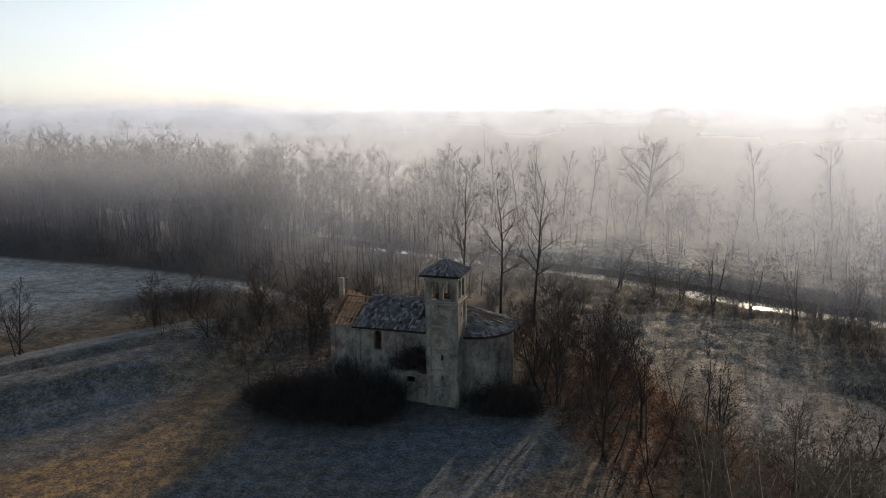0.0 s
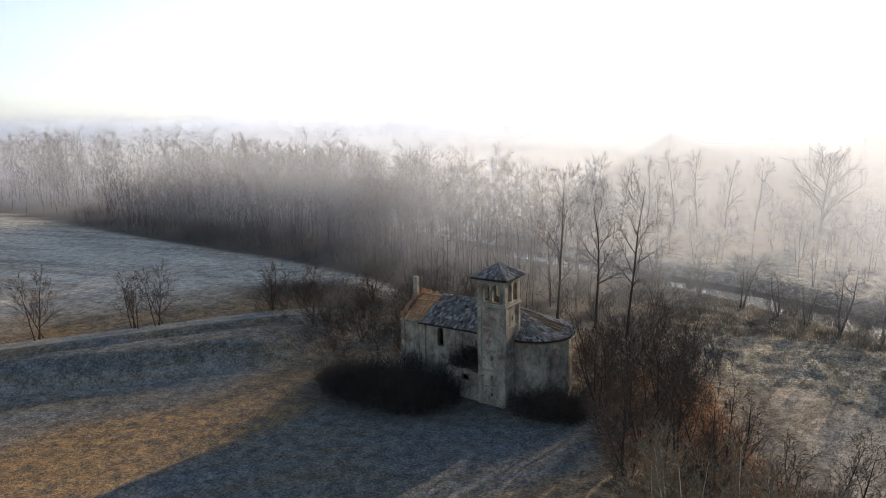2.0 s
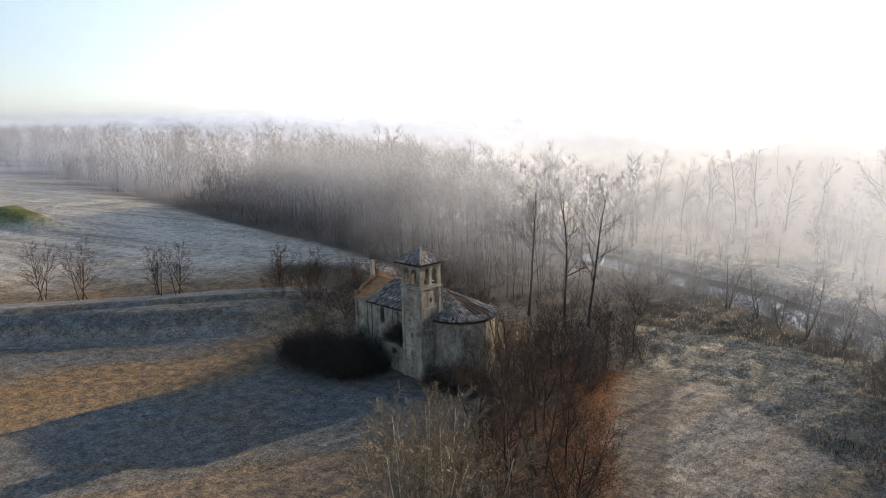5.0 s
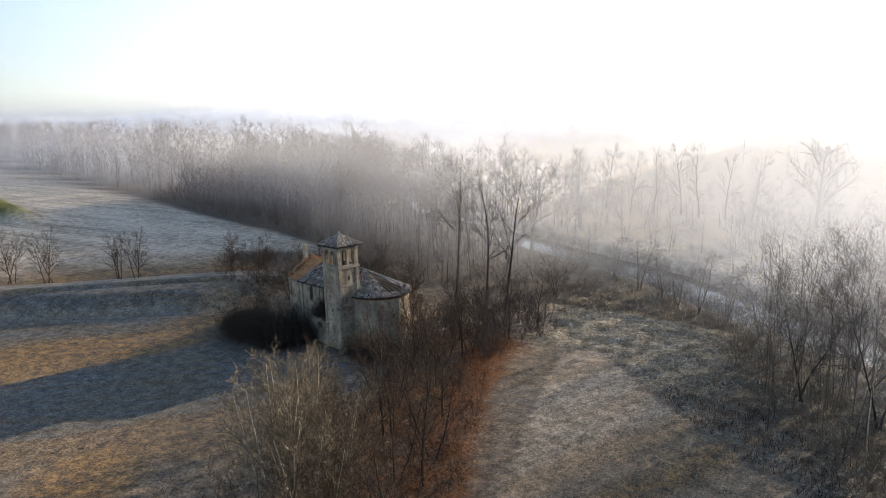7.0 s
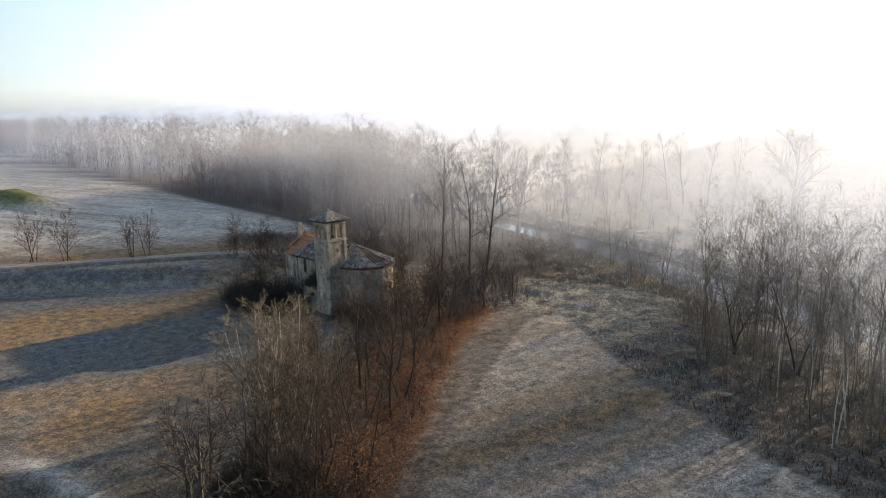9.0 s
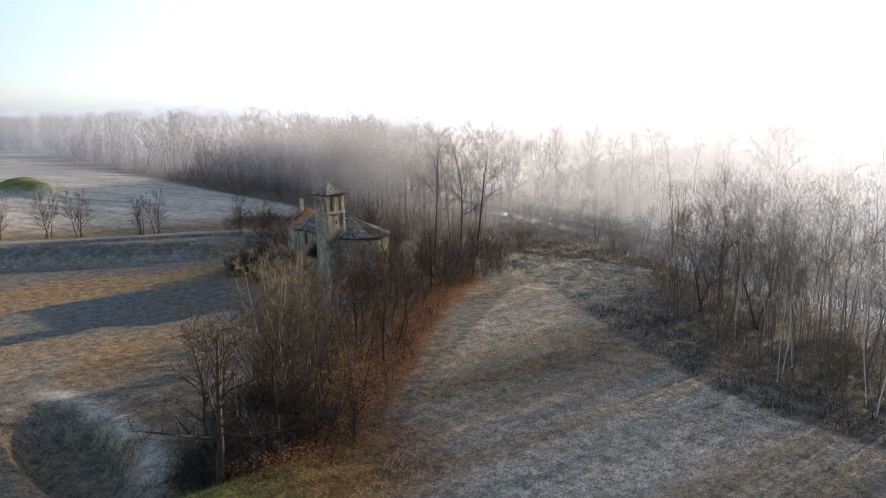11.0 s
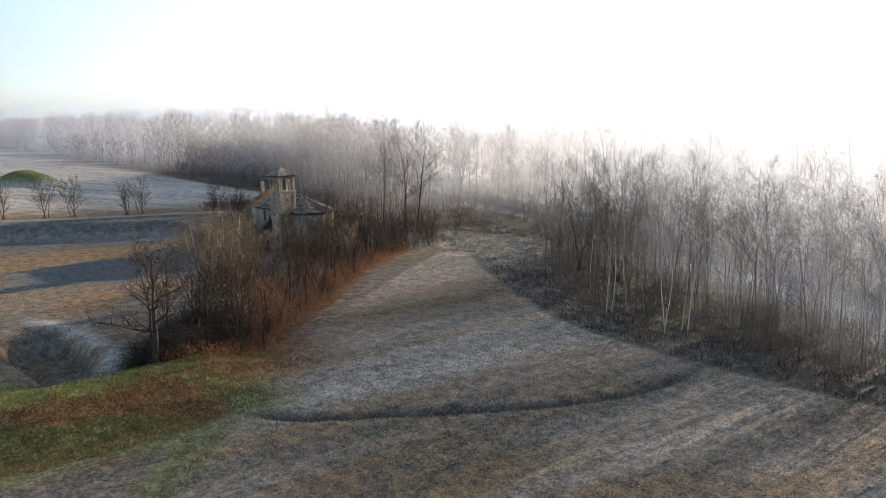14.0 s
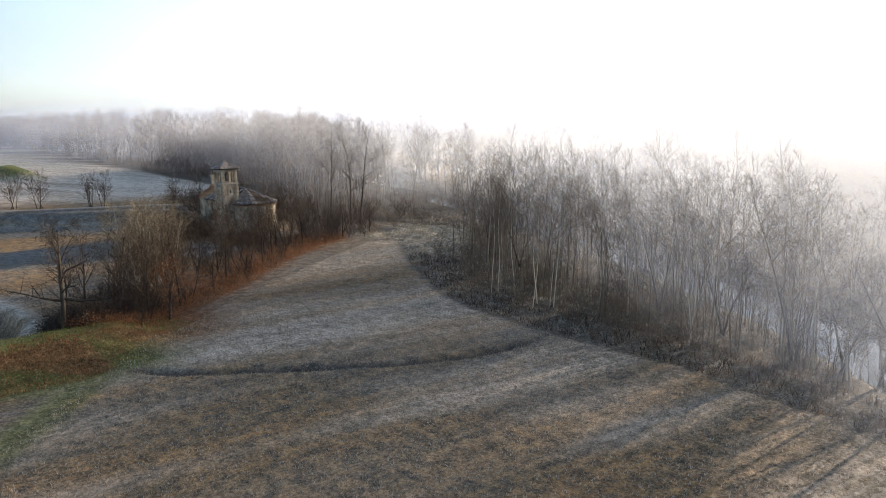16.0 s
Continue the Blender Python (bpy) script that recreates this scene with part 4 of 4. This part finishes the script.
def tiles(corners, seed, gaps=()):
    """Rows of barrel tiles on a slope. corners: eave start, eave end, ridge end, ridge start. gaps: (from, to, low, high) shares where tiles are lost."""
    r = random.Random(seed)
    e0, e1, r1, r0 = (Vector(c) for c in corners)
    cols = max(2, int((e1 - e0).length / 0.24))
    V, F = [], []
    for i in range(cols):
        s = (i + 0.5) / cols
        a, b = e0.lerp(e1, s), r0.lerp(r1, s)
        run = b - a
        if run.length < 0.25:
            continue
        out = run.normalized()
        wide = (e1 - e0).normalized()
        nrm = wide.cross(out).normalized()
        if nrm.z < 0:
            nrm = -nrm
        half = ((e1 - e0).length / cols) * 0.47
        n = max(1, int(run.length / 0.36))
        for j in range(n):
            t = j / n
            if any(g[0] < s < g[1] and g[2] < t + r.uniform(-0.06, 0.06) < g[3] for g in gaps) or r.random() < 0.012:
                continue
            p = a + run * t + nrm * (0.03 + r.uniform(-0.015, 0.02))
            q = a + run * min(t + 1.12 / n, 1.02) + nrm * (0.01 + r.uniform(-0.012, 0.01))
            slip = wide * r.uniform(-0.02, 0.02)
            base = len(V)
            for c, k in ((p, 1.05), (q, 0.85)):
                for m in range(5):
                    ang = math.pi * m / 4
                    V.append(c + slip + wide * (-math.cos(ang) * half * k) + nrm * (math.sin(ang) * half * 1.0 * k))
            for m in range(4):
                F.append((base + m, base + m + 1, base + 6 + m, base + 5 + m))
    return mesh_of("roof_tiles", np.array([tuple(v) for v in V]), F, M["tile"])


def slab(corners, thick):
    bm = bmesh.new()
    top = [bm.verts.new(c) for c in corners]
    low = [bm.verts.new(Vector(c) - Vector((0, 0, thick))) for c in corners]
    bm.faces.new(top)
    bm.faces.new(low[::-1])
    for i in range(len(corners)):
        j = (i + 1) % len(corners)
        bm.faces.new([top[i], low[i], low[j], top[j]])
    return bm


def roof_slope(parent, name, corners, seed, gaps=()):
    deck = part(name, slab(corners, 0.10), M["dark"], parent, "old clay-tiled roof slope on boards blackened as shade between the tiles")
    part("tiles", tiles(corners, seed, gaps), M["tile"], deck, "weathered barrel tiles touched with frost")["kind"] = "stuff"
    return deck


def build_tower(parent):
    T, top = 1.42, 11.95
    tower = part("bell_tower", one_box(-T + 0.3, T - 0.3, -T + 0.3, T - 0.3, 9.0, 9.3, bevel=0), M["wood"], parent, "square bell tower with arched belfry openings")
    turns = [Matrix.Rotation(radians(90 * k), 3, "Z") for k in range(4)]
    for k, R in enumerate(turns):
        holes = arch(-0.5, 0.36, 9.85, 11.5) + arch(0.5, 0.36, 9.85, 11.5)
        if k == 0:
            holes += [(-0.1, 0.12, 4.35, 4.85), (-0.1, 0.1, 2.5, 2.9), (-0.1, 0.1, 0.9, 1.25)]
        if k == 1:
            holes += [(-0.12, 0.14, 8.0, 8.45)]
        w = wall_bm(-T, T, -0.4, top, holes, 0.34, lambda a, b, d, R=R: R @ Vector((a * (1 if abs(a) < T else 0.9995), -T + d, b)))
        part("wall", w, M["plaster"], tower)
        for side in (-1, 1):
            a0, a1 = (-T - 0.02, -T + 0.42) if side < 0 else (T - 0.42, T + 0.02)
            bm = one_box(a0 + 0.04 * (side < 0), a1 - 0.04 * (side > 0), -T - 0.07, -T - 0.003, -0.4, 9.4)
            bmesh.ops.rotate(bm, verts=bm.verts, matrix=R)
            part("pilaster", bm, M["plaster"], tower)
        for z, h, o in ((9.42, 0.16, 0.14), (9.62, 0.14, 0.06), (7.35, 0.22, 0.05), (5.15, 0.2, 0.05), (3.35, 0.16, 0.05), (1.75, 0.16, 0.05), (11.62, 0.12, 0.06), (11.80, 0.16, 0.16)):
            wide = T + (o if z > 9 and k % 2 == 0 else (-0.43 if z < 9 else -0.004))
            bm = one_box(-wide, wide, -T - o, -T - 0.002, z, z + h)
            bmesh.ops.rotate(bm, verts=bm.verts, matrix=R)
            part("string_course", bm, M["stone"], tower)
    E, apex = 1.85, (0, 0, 13.15)
    roof = part("tower_roof", slab([(-E, -E, 11.99), (E, -E, 11.99), (E, E, 11.99), (-E, E, 11.99)], 0.07), M["dark"], tower, "low pyramid roof of barrel tiles")
    for k, R in enumerate(turns):
        a, b = R @ Vector((-E, -E, 12.02)), R @ Vector((E, -E, 12.02))
        part("tiles", tiles([a, b, Vector(apex) + (b - a) * 0.02, Vector(apex) - (b - a) * 0.02], 70 + k), M["tile"], roof)["kind"] = "stuff"
    bm = bmesh.new()
    bmesh.ops.create_cone(bm, cap_ends=True, segments=8, radius1=0.16, radius2=0.09, depth=0.34, matrix=Matrix.Translation((0, 0, 13.28)))
    part("finial", bm, M["stone"], roof)
    bm = bmesh.new()
    for ax in ((-0.9, 0.9, -0.06, 0.06), (-0.06, 0.06, -0.9, 0.9)):
        box(bm, *ax, 11.2, 11.34)
    part("bell_beam", bm, M["wood"], tower)


build_tower(church)

U0, U1, V0, V1, EAVE, RIDGE = -11.7, 1.6, 0.4, 7.7, 6.35, 8.25
VM = (V0 + V1) / 2
TIP_U = -1.0                      # where the ridge ends and the apse roof begins
nave_holes = arch(-6.85, 0.36, 4.1, 6.0) + [(-3.6, -2.5, 3.9, 4.7)]
part("nave_wall", wall_bm(U0, U1, -0.4, EAVE, nave_holes, 0.5, lambda a, b, d: Vector((a, V0 + d, b))), M["plaster"], church, "stained plaster nave wall with a tall arched window")
part("nave_wall", wall_bm(U0, U1, -0.4, EAVE, arch(-6.8, 0.36, 4.1, 6.0), 0.5, lambda a, b, d: Vector((a, V1 - d, b))), M["plaster"], church)


def facade_top(a):
    """The broken outline of the west gable."""
    base = RIDGE + 0.55 - abs(a - VM) * 0.5
    return base + 0.22 * math.sin(a * 5.1) + 0.15 * math.sin(a * 11.3 + 1)


part("facade", wall_bm(V0 + 0.002, V1 - 0.002, -0.4, 7.5, [(VM - 0.8, VM + 0.8, -0.4, 2.6)], 0.45, lambda a, b, d: Vector((U0 + d + 0.002, a, b)), top=facade_top), M["brick"], church, "broken brick gable of the facade")
part("gable_pillar", one_box(U0 - 0.05, U0 + 0.42, 2.75, 3.2, 8.2, 10.15), M["plaster"], church, "lone brick pillar standing on the gable")
part("gable_pillar", one_box(U0 - 0.05, U0 + 0.40, 0.42, 0.85, 6.2, 7.0), M["brick"], church)
part("chancel_arch_wall", wall_bm(V0 + 0.51, V1 - 0.51, -0.4, RIDGE - 0.25, [(VM - 1.9, VM + 1.9, -0.4, 5.2)], 0.4, lambda a, b, d: Vector((TIP_U - 0.6 + d, a, b)), top=lambda a: RIDGE - 0.22 - abs(a - VM) * 0.5), M["plaster"], church)
for u, w in ((-11.35, 0.34), (-9.55, 0.3), (-8.75, 0.3), (-5.15, 0.3), (-4.35, 0.3)):
    part("pilaster", one_box(u - w / 2, u + w / 2, V0 - 0.13, V0 - 0.003, -0.4, EAVE - 0.05), M["plaster"], church)
part("cornice", one_box(U0 + 0.1, -1.46, V0 - 0.2, V0 - 0.004, EAVE - 0.25, EAVE - 0.03), M["stone"], church, "plaster cornice under the eaves")
lost = [(0.0, 0.17, 0.0, 1.1), (0.17, 0.24, 0.45, 1.1)]
E0 = V0 - 0.32
sl = (RIDGE - EAVE) / (VM - V0)
front = [(U0 + 2.4, E0, EAVE - 0.12), (-1.45, E0, EAVE - 0.12), (-1.45, VM, RIDGE), (U0 + 2.9, VM, RIDGE)]
roof_slope(church, "roof", front, 81, [(0.78, 0.97, 0.35, 1.1)])
roof_slope(church, "roof", [(TIP_U, V1 + 0.32, EAVE - 0.12), (U0 + 2.9, V1 + 0.32, EAVE - 0.12), (U0 + 2.9, VM + 0.05, RIDGE - 0.02), (TIP_U, VM + 0.05, RIDGE - 0.02)], 82)
for i in range(6):
    u = U0 + 0.55 + i * 0.42
    bm = bmesh.new()
    box(bm, u - 0.06, u + 0.06, 0, 4.05, -0.07, 0.07)
    bmesh.ops.rotate(bm, verts=bm.verts, matrix=Matrix.Rotation(math.atan(sl), 3, "X"))
    bmesh.ops.translate(bm, verts=bm.verts, vec=(0, E0, EAVE - 0.1))
    part("rafter", bm, M["wood"], church, "bare roof rafter")
for i, (v, w) in enumerate(((1.0, 2.6), (1.9, 2.2), (2.8, 2.9), (3.6, 2.7))):
    part("purlin", one_box(U0 + 0.45, U0 + 0.45 + w, v - 0.07, v + 0.07, EAVE + (v - E0) * sl - 0.02, EAVE + (v - E0) * sl + 0.12), M["wood"], church)
bm = bmesh.new()
n = 38
for i in range(n):
    u = U0 + 2.9 + (TIP_U - U0 - 3.1) * i / n
    made = bmesh.ops.create_cone(bm, cap_ends=True, segments=8, radius1=0.14, radius2=0.12, depth=0.36, matrix=Matrix.Translation((u + 0.15, VM + random.uniform(-0.02, 0.02), RIDGE + 0.05 + random.uniform(-0.02, 0.03))) @ Matrix.Rotation(radians(90), 4, "Y"))
part("ridge_tiles", bm, M["tile"], church, "frosted row of ridge tiles")

zv = lambda v: EAVE - 0.12 + (v - E0) * sl
roof_slope(church, "roof", [(-1.44, 1.46, zv(1.46)), (TIP_U, 1.46, zv(1.46)), (TIP_U, VM, RIDGE - 0.01), (-1.44, VM, RIDGE - 0.01)], 83)

# the apse
CU, RA, AE, AP = 1.55, 3.6, 6.05, 8.2
SEG = 12


def apse_point(k, rad):
    a = radians(-90 + 180 * k / SEG)
    return CU + rad * math.cos(a), VM + rad * math.sin(a)


bm = bmesh.new()
ring = []
for k in range(SEG + 1):
    ring.append([bm.verts.new((*apse_point(k, rad), z)) for rad, z in ((RA, -0.4), (RA, AE), (RA - 0.45, AE), (RA - 0.45, -0.4))])
for k in range(SEG):
    for m in range(4):
        bm.faces.new([ring[k][m], ring[k + 1][m], ring[k + 1][(m + 1) % 4], ring[k][(m + 1) % 4]])
part("apse_wall", bm, M["plaster"], church, "round apse wall of flaking plaster")
bm = bmesh.new()
ring = []
for k in range(SEG + 1):
    ring.append([bm.verts.new((*apse_point(k, rad), z)) for rad, z in ((RA + 0.003, AE - 0.3), (RA + 0.16, AE - 0.22), (RA + 0.2, AE - 0.02), (RA + 0.003, AE - 0.02))])
for k in range(SEG):
    for m in range(4):
        bm.faces.new([ring[k][m], ring[k + 1][m], ring[k + 1][(m + 1) % 4], ring[k][(m + 1) % 4]])
part("cornice", bm, M["brick"], church)
for k in range(SEG):
    (ax, ay), (bx, by) = apse_point(k, RA + 0.32), apse_point(k + 1, RA + 0.32)
    # the hole's dark inside is painted: near-black boards under lost tiles
    ruined = k in (5, 6, 7)
    sag = -0.55 if ruined else 0.0
    tip = (TIP_U + (0.9 if ruined else 0.0), VM, AP + sag)
    deck = slab([(ax, ay, AE), (bx, by, AE), tip], 0.08)
    deck_ob = part("roof", deck, M["dark"], church)
    part("tiles", tiles([(ax, ay, AE + 0.02), (bx, by, AE + 0.02), (tip[0] + (bx - ax) * 0.03, tip[1] + (by - ay) * 0.03, tip[2] + 0.03), (tip[0] - (bx - ax) * 0.03, tip[1] - (by - ay) * 0.03, tip[2] + 0.03)], 90 + k, [(0, 1, 0.12, 0.72)] if ruined else ()), M["tile"], deck_ob)["kind"] = "stuff"

for v, k, seed in ((V0 - 0.32, 0, 104), (V1 + 0.32, SEG, 105)):
    foot, tip = apse_point(k, RA + 0.32), (TIP_U, VM, AP)
    near, far = (max(TIP_U, 1.46) if k == 0 else TIP_U, v, AE + 0.02), (*foot, AE + 0.02)
    if far[0] - near[0] > 0.3:
        flank = part("roof", slab([near, far, tip], 0.08), M["dark"], church)
        part("tiles", tiles([near, far, (tip[0] + 0.1, VM, AP + 0.03), (tip[0], VM, AP + 0.03)], seed), M["tile"], flank)["kind"] = "stuff"

# low annexe between nave and tower, roof overgrown
part("annexe_wall", wall_bm(-5.1, -1.5, -0.4, 3.0, [(-3.4, -2.6, 1.9, 2.5)], 0.35, lambda a, b, d: Vector((a, -1.25 + d, b)), top=lambda a: 2.95 + 0.12 * math.sin(a * 4) + 0.1 * math.sin(a * 9)), M["plaster"], church, "flaking plaster annexe wall with a ragged top")
part("annexe_wall", wall_bm(-0.9, V0 - 0.01, -0.4, 3.0, [], 0.35, lambda a, b, d: Vector((-5.1 + d + 0.003, a, b)), top=lambda a: 3.1 + 0.2 * a), M["plaster"], church)
roof_slope(church, "annexe_roof", [(-4.7, -0.9, 2.7), (-1.5, -0.9, 2.7), (-1.5, V0 - 0.14, 3.5), (-4.7, V0 - 0.14, 3.5)], 120, [(0.0, 1.0, 0.5, 0.75)])


for k in (4.8, 5.6, 6.5, 7.4, 8.2):
    (ax, ay), tip = apse_point(k, RA + 0.2), Vector((TIP_U + 0.9, VM, AP - 0.3))
    v, f = tubes([(ax, ay, AE + 0.1)], [tuple(tip)], [0.07], [0.06], 4)
    part("rafter", mesh_of("rafter", v, f, M["wood"]), M["wood"], church)
ivy = bramble("ivy_thicket", 0, 0, 1.7, 0.75, 1.5, "dark bushes rooted on the annexe roof of the church", 64, 130)
ivy.matrix_basis = CHURCH @ Matrix.Translation((-3.2, -0.35, 2.85))


# ---- morning mist over the river plain ----
MIST_AT, MIST_WAY, MIST_N = Vector((60, 85, 0)), Vector((-0.851, 0.525, 0)), Vector((0.525, 0.851, 0))


def painted_glow(x, y):
    """Brightness painted into the mist's colour: highest towards the sun, as in forward scattering."""
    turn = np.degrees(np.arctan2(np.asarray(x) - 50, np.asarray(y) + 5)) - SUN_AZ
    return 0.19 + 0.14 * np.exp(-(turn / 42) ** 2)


WEST = Vector((-0.93, 0.37, 0))


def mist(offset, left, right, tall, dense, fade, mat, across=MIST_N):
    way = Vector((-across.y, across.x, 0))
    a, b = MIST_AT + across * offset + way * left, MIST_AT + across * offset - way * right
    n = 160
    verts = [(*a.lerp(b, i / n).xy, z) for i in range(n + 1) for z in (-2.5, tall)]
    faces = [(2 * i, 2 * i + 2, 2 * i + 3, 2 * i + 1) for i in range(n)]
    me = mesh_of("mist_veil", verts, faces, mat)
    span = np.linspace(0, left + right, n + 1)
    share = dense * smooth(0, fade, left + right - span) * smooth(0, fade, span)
    layer = me.color_attributes.new("mist_share_glow", "FLOAT_COLOR", "POINT")
    # painted brightness, raised by a step for western and far veils
    layer.data.foreach_set("color", np.repeat(np.stack([share, painted_glow([v[0] for v in verts[::2]], [v[1] for v in verts[::2]]) + (0.22 if across is WEST else 0.22 if offset > 300 else 0.02 if offset < 100 else 0.03), share, np.ones(n + 1)], 1), 2, 0).astype(np.float32).ravel())
    tagged(new("mist_veil", me), "thin veil of morning mist over the river plain, brightness painted in", "mist", "veils of mist", "structure")


low_mist = mist_material("low_river_mist", 23.0, 4.0, 0.5)
wood_mist = mist_material("woodland_mist", 30.0, 13.0, 0.3, True, (0.93, 1.0, 1.15), 10.0)
far_mist = mist_material("far_mist", 42.0, 12.0, 0.03)
INNER = [(-700, 302), (-341, 198), (-236, 166), (-170, 146), (-128, 134), (-89, 120), (-54, 109), (-33, 100.5), (-14, 95), (2, 93), (14, 96), (26, 95), (40, 86), (58, 71), (78, 54), (96, 36), (120, 12), (160, -40)]
OUTER = [(-700, 372), (-341, 262), (-236, 226), (-170, 200), (-128, 184), (-89, 168), (-54, 152), (-33, 145), (-14, 139), (6, 132), (24, 124), (42, 117), (62, 104), (84, 88), (106, 70), (126, 50), (150, 24), (195, -30)]


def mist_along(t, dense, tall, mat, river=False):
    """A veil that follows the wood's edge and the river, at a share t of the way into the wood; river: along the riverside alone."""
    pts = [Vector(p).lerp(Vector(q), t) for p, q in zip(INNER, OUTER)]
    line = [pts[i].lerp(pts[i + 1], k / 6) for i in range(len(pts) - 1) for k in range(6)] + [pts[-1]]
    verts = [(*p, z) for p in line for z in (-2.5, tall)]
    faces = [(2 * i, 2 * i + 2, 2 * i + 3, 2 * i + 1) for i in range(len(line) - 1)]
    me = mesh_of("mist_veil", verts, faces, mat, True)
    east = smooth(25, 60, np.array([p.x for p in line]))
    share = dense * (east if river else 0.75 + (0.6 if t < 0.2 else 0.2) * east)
    layer = me.color_attributes.new("mist_share_glow", "FLOAT_COLOR", "POINT")
    # painted brightness, raised along the western wood, lowered by the river
    layer.data.foreach_set("color", np.repeat(np.stack([share, (1.55 - 0.7 * smooth(-40, 30, np.array([p.x for p in line]))) * painted_glow([p.x for p in line], [p.y for p in line]), share, np.ones(len(line))], 1), 2, 0).astype(np.float32).ravel())
    tagged(new("mist_veil", me), "thin veil of morning mist over the river plain, brightness painted in", "mist", "veils of mist", "structure")


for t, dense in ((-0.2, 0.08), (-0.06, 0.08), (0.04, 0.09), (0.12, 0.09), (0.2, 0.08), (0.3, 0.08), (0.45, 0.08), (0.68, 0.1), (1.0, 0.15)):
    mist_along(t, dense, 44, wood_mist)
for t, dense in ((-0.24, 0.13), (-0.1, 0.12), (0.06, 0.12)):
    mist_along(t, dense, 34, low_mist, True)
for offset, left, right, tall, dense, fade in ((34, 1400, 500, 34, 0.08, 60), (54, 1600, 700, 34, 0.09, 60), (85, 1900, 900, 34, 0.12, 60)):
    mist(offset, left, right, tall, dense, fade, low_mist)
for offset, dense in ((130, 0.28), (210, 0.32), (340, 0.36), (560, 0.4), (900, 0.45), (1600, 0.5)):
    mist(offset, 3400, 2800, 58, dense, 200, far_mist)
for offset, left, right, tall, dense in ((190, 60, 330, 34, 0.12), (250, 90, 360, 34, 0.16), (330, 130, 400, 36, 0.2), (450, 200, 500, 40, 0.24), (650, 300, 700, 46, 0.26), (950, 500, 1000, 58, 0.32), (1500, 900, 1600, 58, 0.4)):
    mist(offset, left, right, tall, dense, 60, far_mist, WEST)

# ---- grass blades that stand out of the near ground ----
def blades(name, xy, mat, low, high, wide, label):
    r = np.random.RandomState(len(xy))
    z = height(xy[:, 0], xy[:, 1])
    base = np.column_stack([xy, z - 0.02])
    a = r.uniform(0, math.tau, len(xy))
    side = np.column_stack([np.cos(a), np.sin(a), np.zeros(len(xy))]) * (wide * r.uniform(0.5, 1.3, (len(xy), 1)))
    tip = base + np.column_stack([r.normal(0, 0.35, (len(xy), 2)), np.ones(len(xy))]) * r.uniform(low, high, (len(xy), 1))
    verts = np.stack([base - side, base + side, tip + side * 0.25, tip - side * 0.25], 1).reshape(-1, 3)
    return tagged(new(name, mesh_of(name, verts, np.arange(len(verts)).reshape(-1, 4), mat)), label, "grass", kind="stuff")


def in_field(x, y):
    return (along(EDGE_LEFT, x, y)[1] > 0) & (along(EDGE_RIGHT, x, y)[1] < 0)


blades("field_stubble", scatter(31, 170000, 25, 110, -8, 70, lambda x, y: in_field(x, y) & (np.hypot(x - 75, y + 10) > 8)), M["reed"], 0.06, 0.2, 0.04, "short frosted stubble of the hay field")
def sunny_side(x, y):
    d, s, _ = along(CREST, x, y)
    return np.where(s > 0, d, -d) + wave(x, y, 5, 24) * 1.6


blades("bank_grass", scatter(32, 50000, 8, 48, -14, 26, lambda x, y: (along(CREST, x, y)[0] < 9) & ~in_field(x, y) & (sunny_side(x, y) < 2)), M["green"], 0.1, 0.26, 0.028, "coarse green winter grass on the flood bank")
blades("dry_bank_grass", scatter(34, 90000, 8, 48, -14, 30, lambda x, y: (along(CREST, x, y)[0] < 9) & ~in_field(x, y) & (sunny_side(x, y) > 1)), M["leaf"], 0.1, 0.28, 0.024, "dry rust-coloured grass on the sunny side of the bank")
blades("rough_grass", scatter(33, 60000, 14, 110, 26, 108, lambda x, y: (roughland(x, y) > 0.5) & (along(RIVER, x, y)[0] > 7) & ((along(EDGE_RIGHT, x, y)[0] > 8) | (x < 40))), M["reed"], 0.1, 0.38, 0.05, "tall frosted tussock grass on the waste ground")

def on_verge(x, y):
    d, side, _ = along(EDGE_RIGHT, x, y)
    return (side > 0) & (d > 0.4) & (d < 7.0) & (wave(x, y, 3.5, 35) > -0.35)


blades("verge_weeds", scatter(46, 60000, 34, 130, 12, 66, on_verge), M["bramble"], 0.2, 0.7, 0.035, "dark withered weeds along the edge of the riverside wood")
blades("frosted_weeds", scatter(47, 8000, 34, 130, 12, 66, on_verge), M["reed"], 0.15, 0.45, 0.03, "frosted grass among the weeds of the field edge")

# ---- haze sheet added all round the horizon, tint painted to whiten the low sky ----
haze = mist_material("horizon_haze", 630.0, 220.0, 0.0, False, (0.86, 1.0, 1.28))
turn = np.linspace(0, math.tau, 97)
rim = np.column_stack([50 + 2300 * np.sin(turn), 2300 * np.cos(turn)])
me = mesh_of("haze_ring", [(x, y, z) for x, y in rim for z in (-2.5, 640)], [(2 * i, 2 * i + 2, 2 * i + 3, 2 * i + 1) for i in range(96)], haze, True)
share = me.color_attributes.new("mist_share_glow", "FLOAT_COLOR", "POINT")
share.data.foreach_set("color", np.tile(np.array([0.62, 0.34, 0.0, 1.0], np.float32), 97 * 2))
tagged(new("haze_ring", me), "pale winter haze along the whole horizon, an added sheet with painted brightness", "mist", kind="structure")
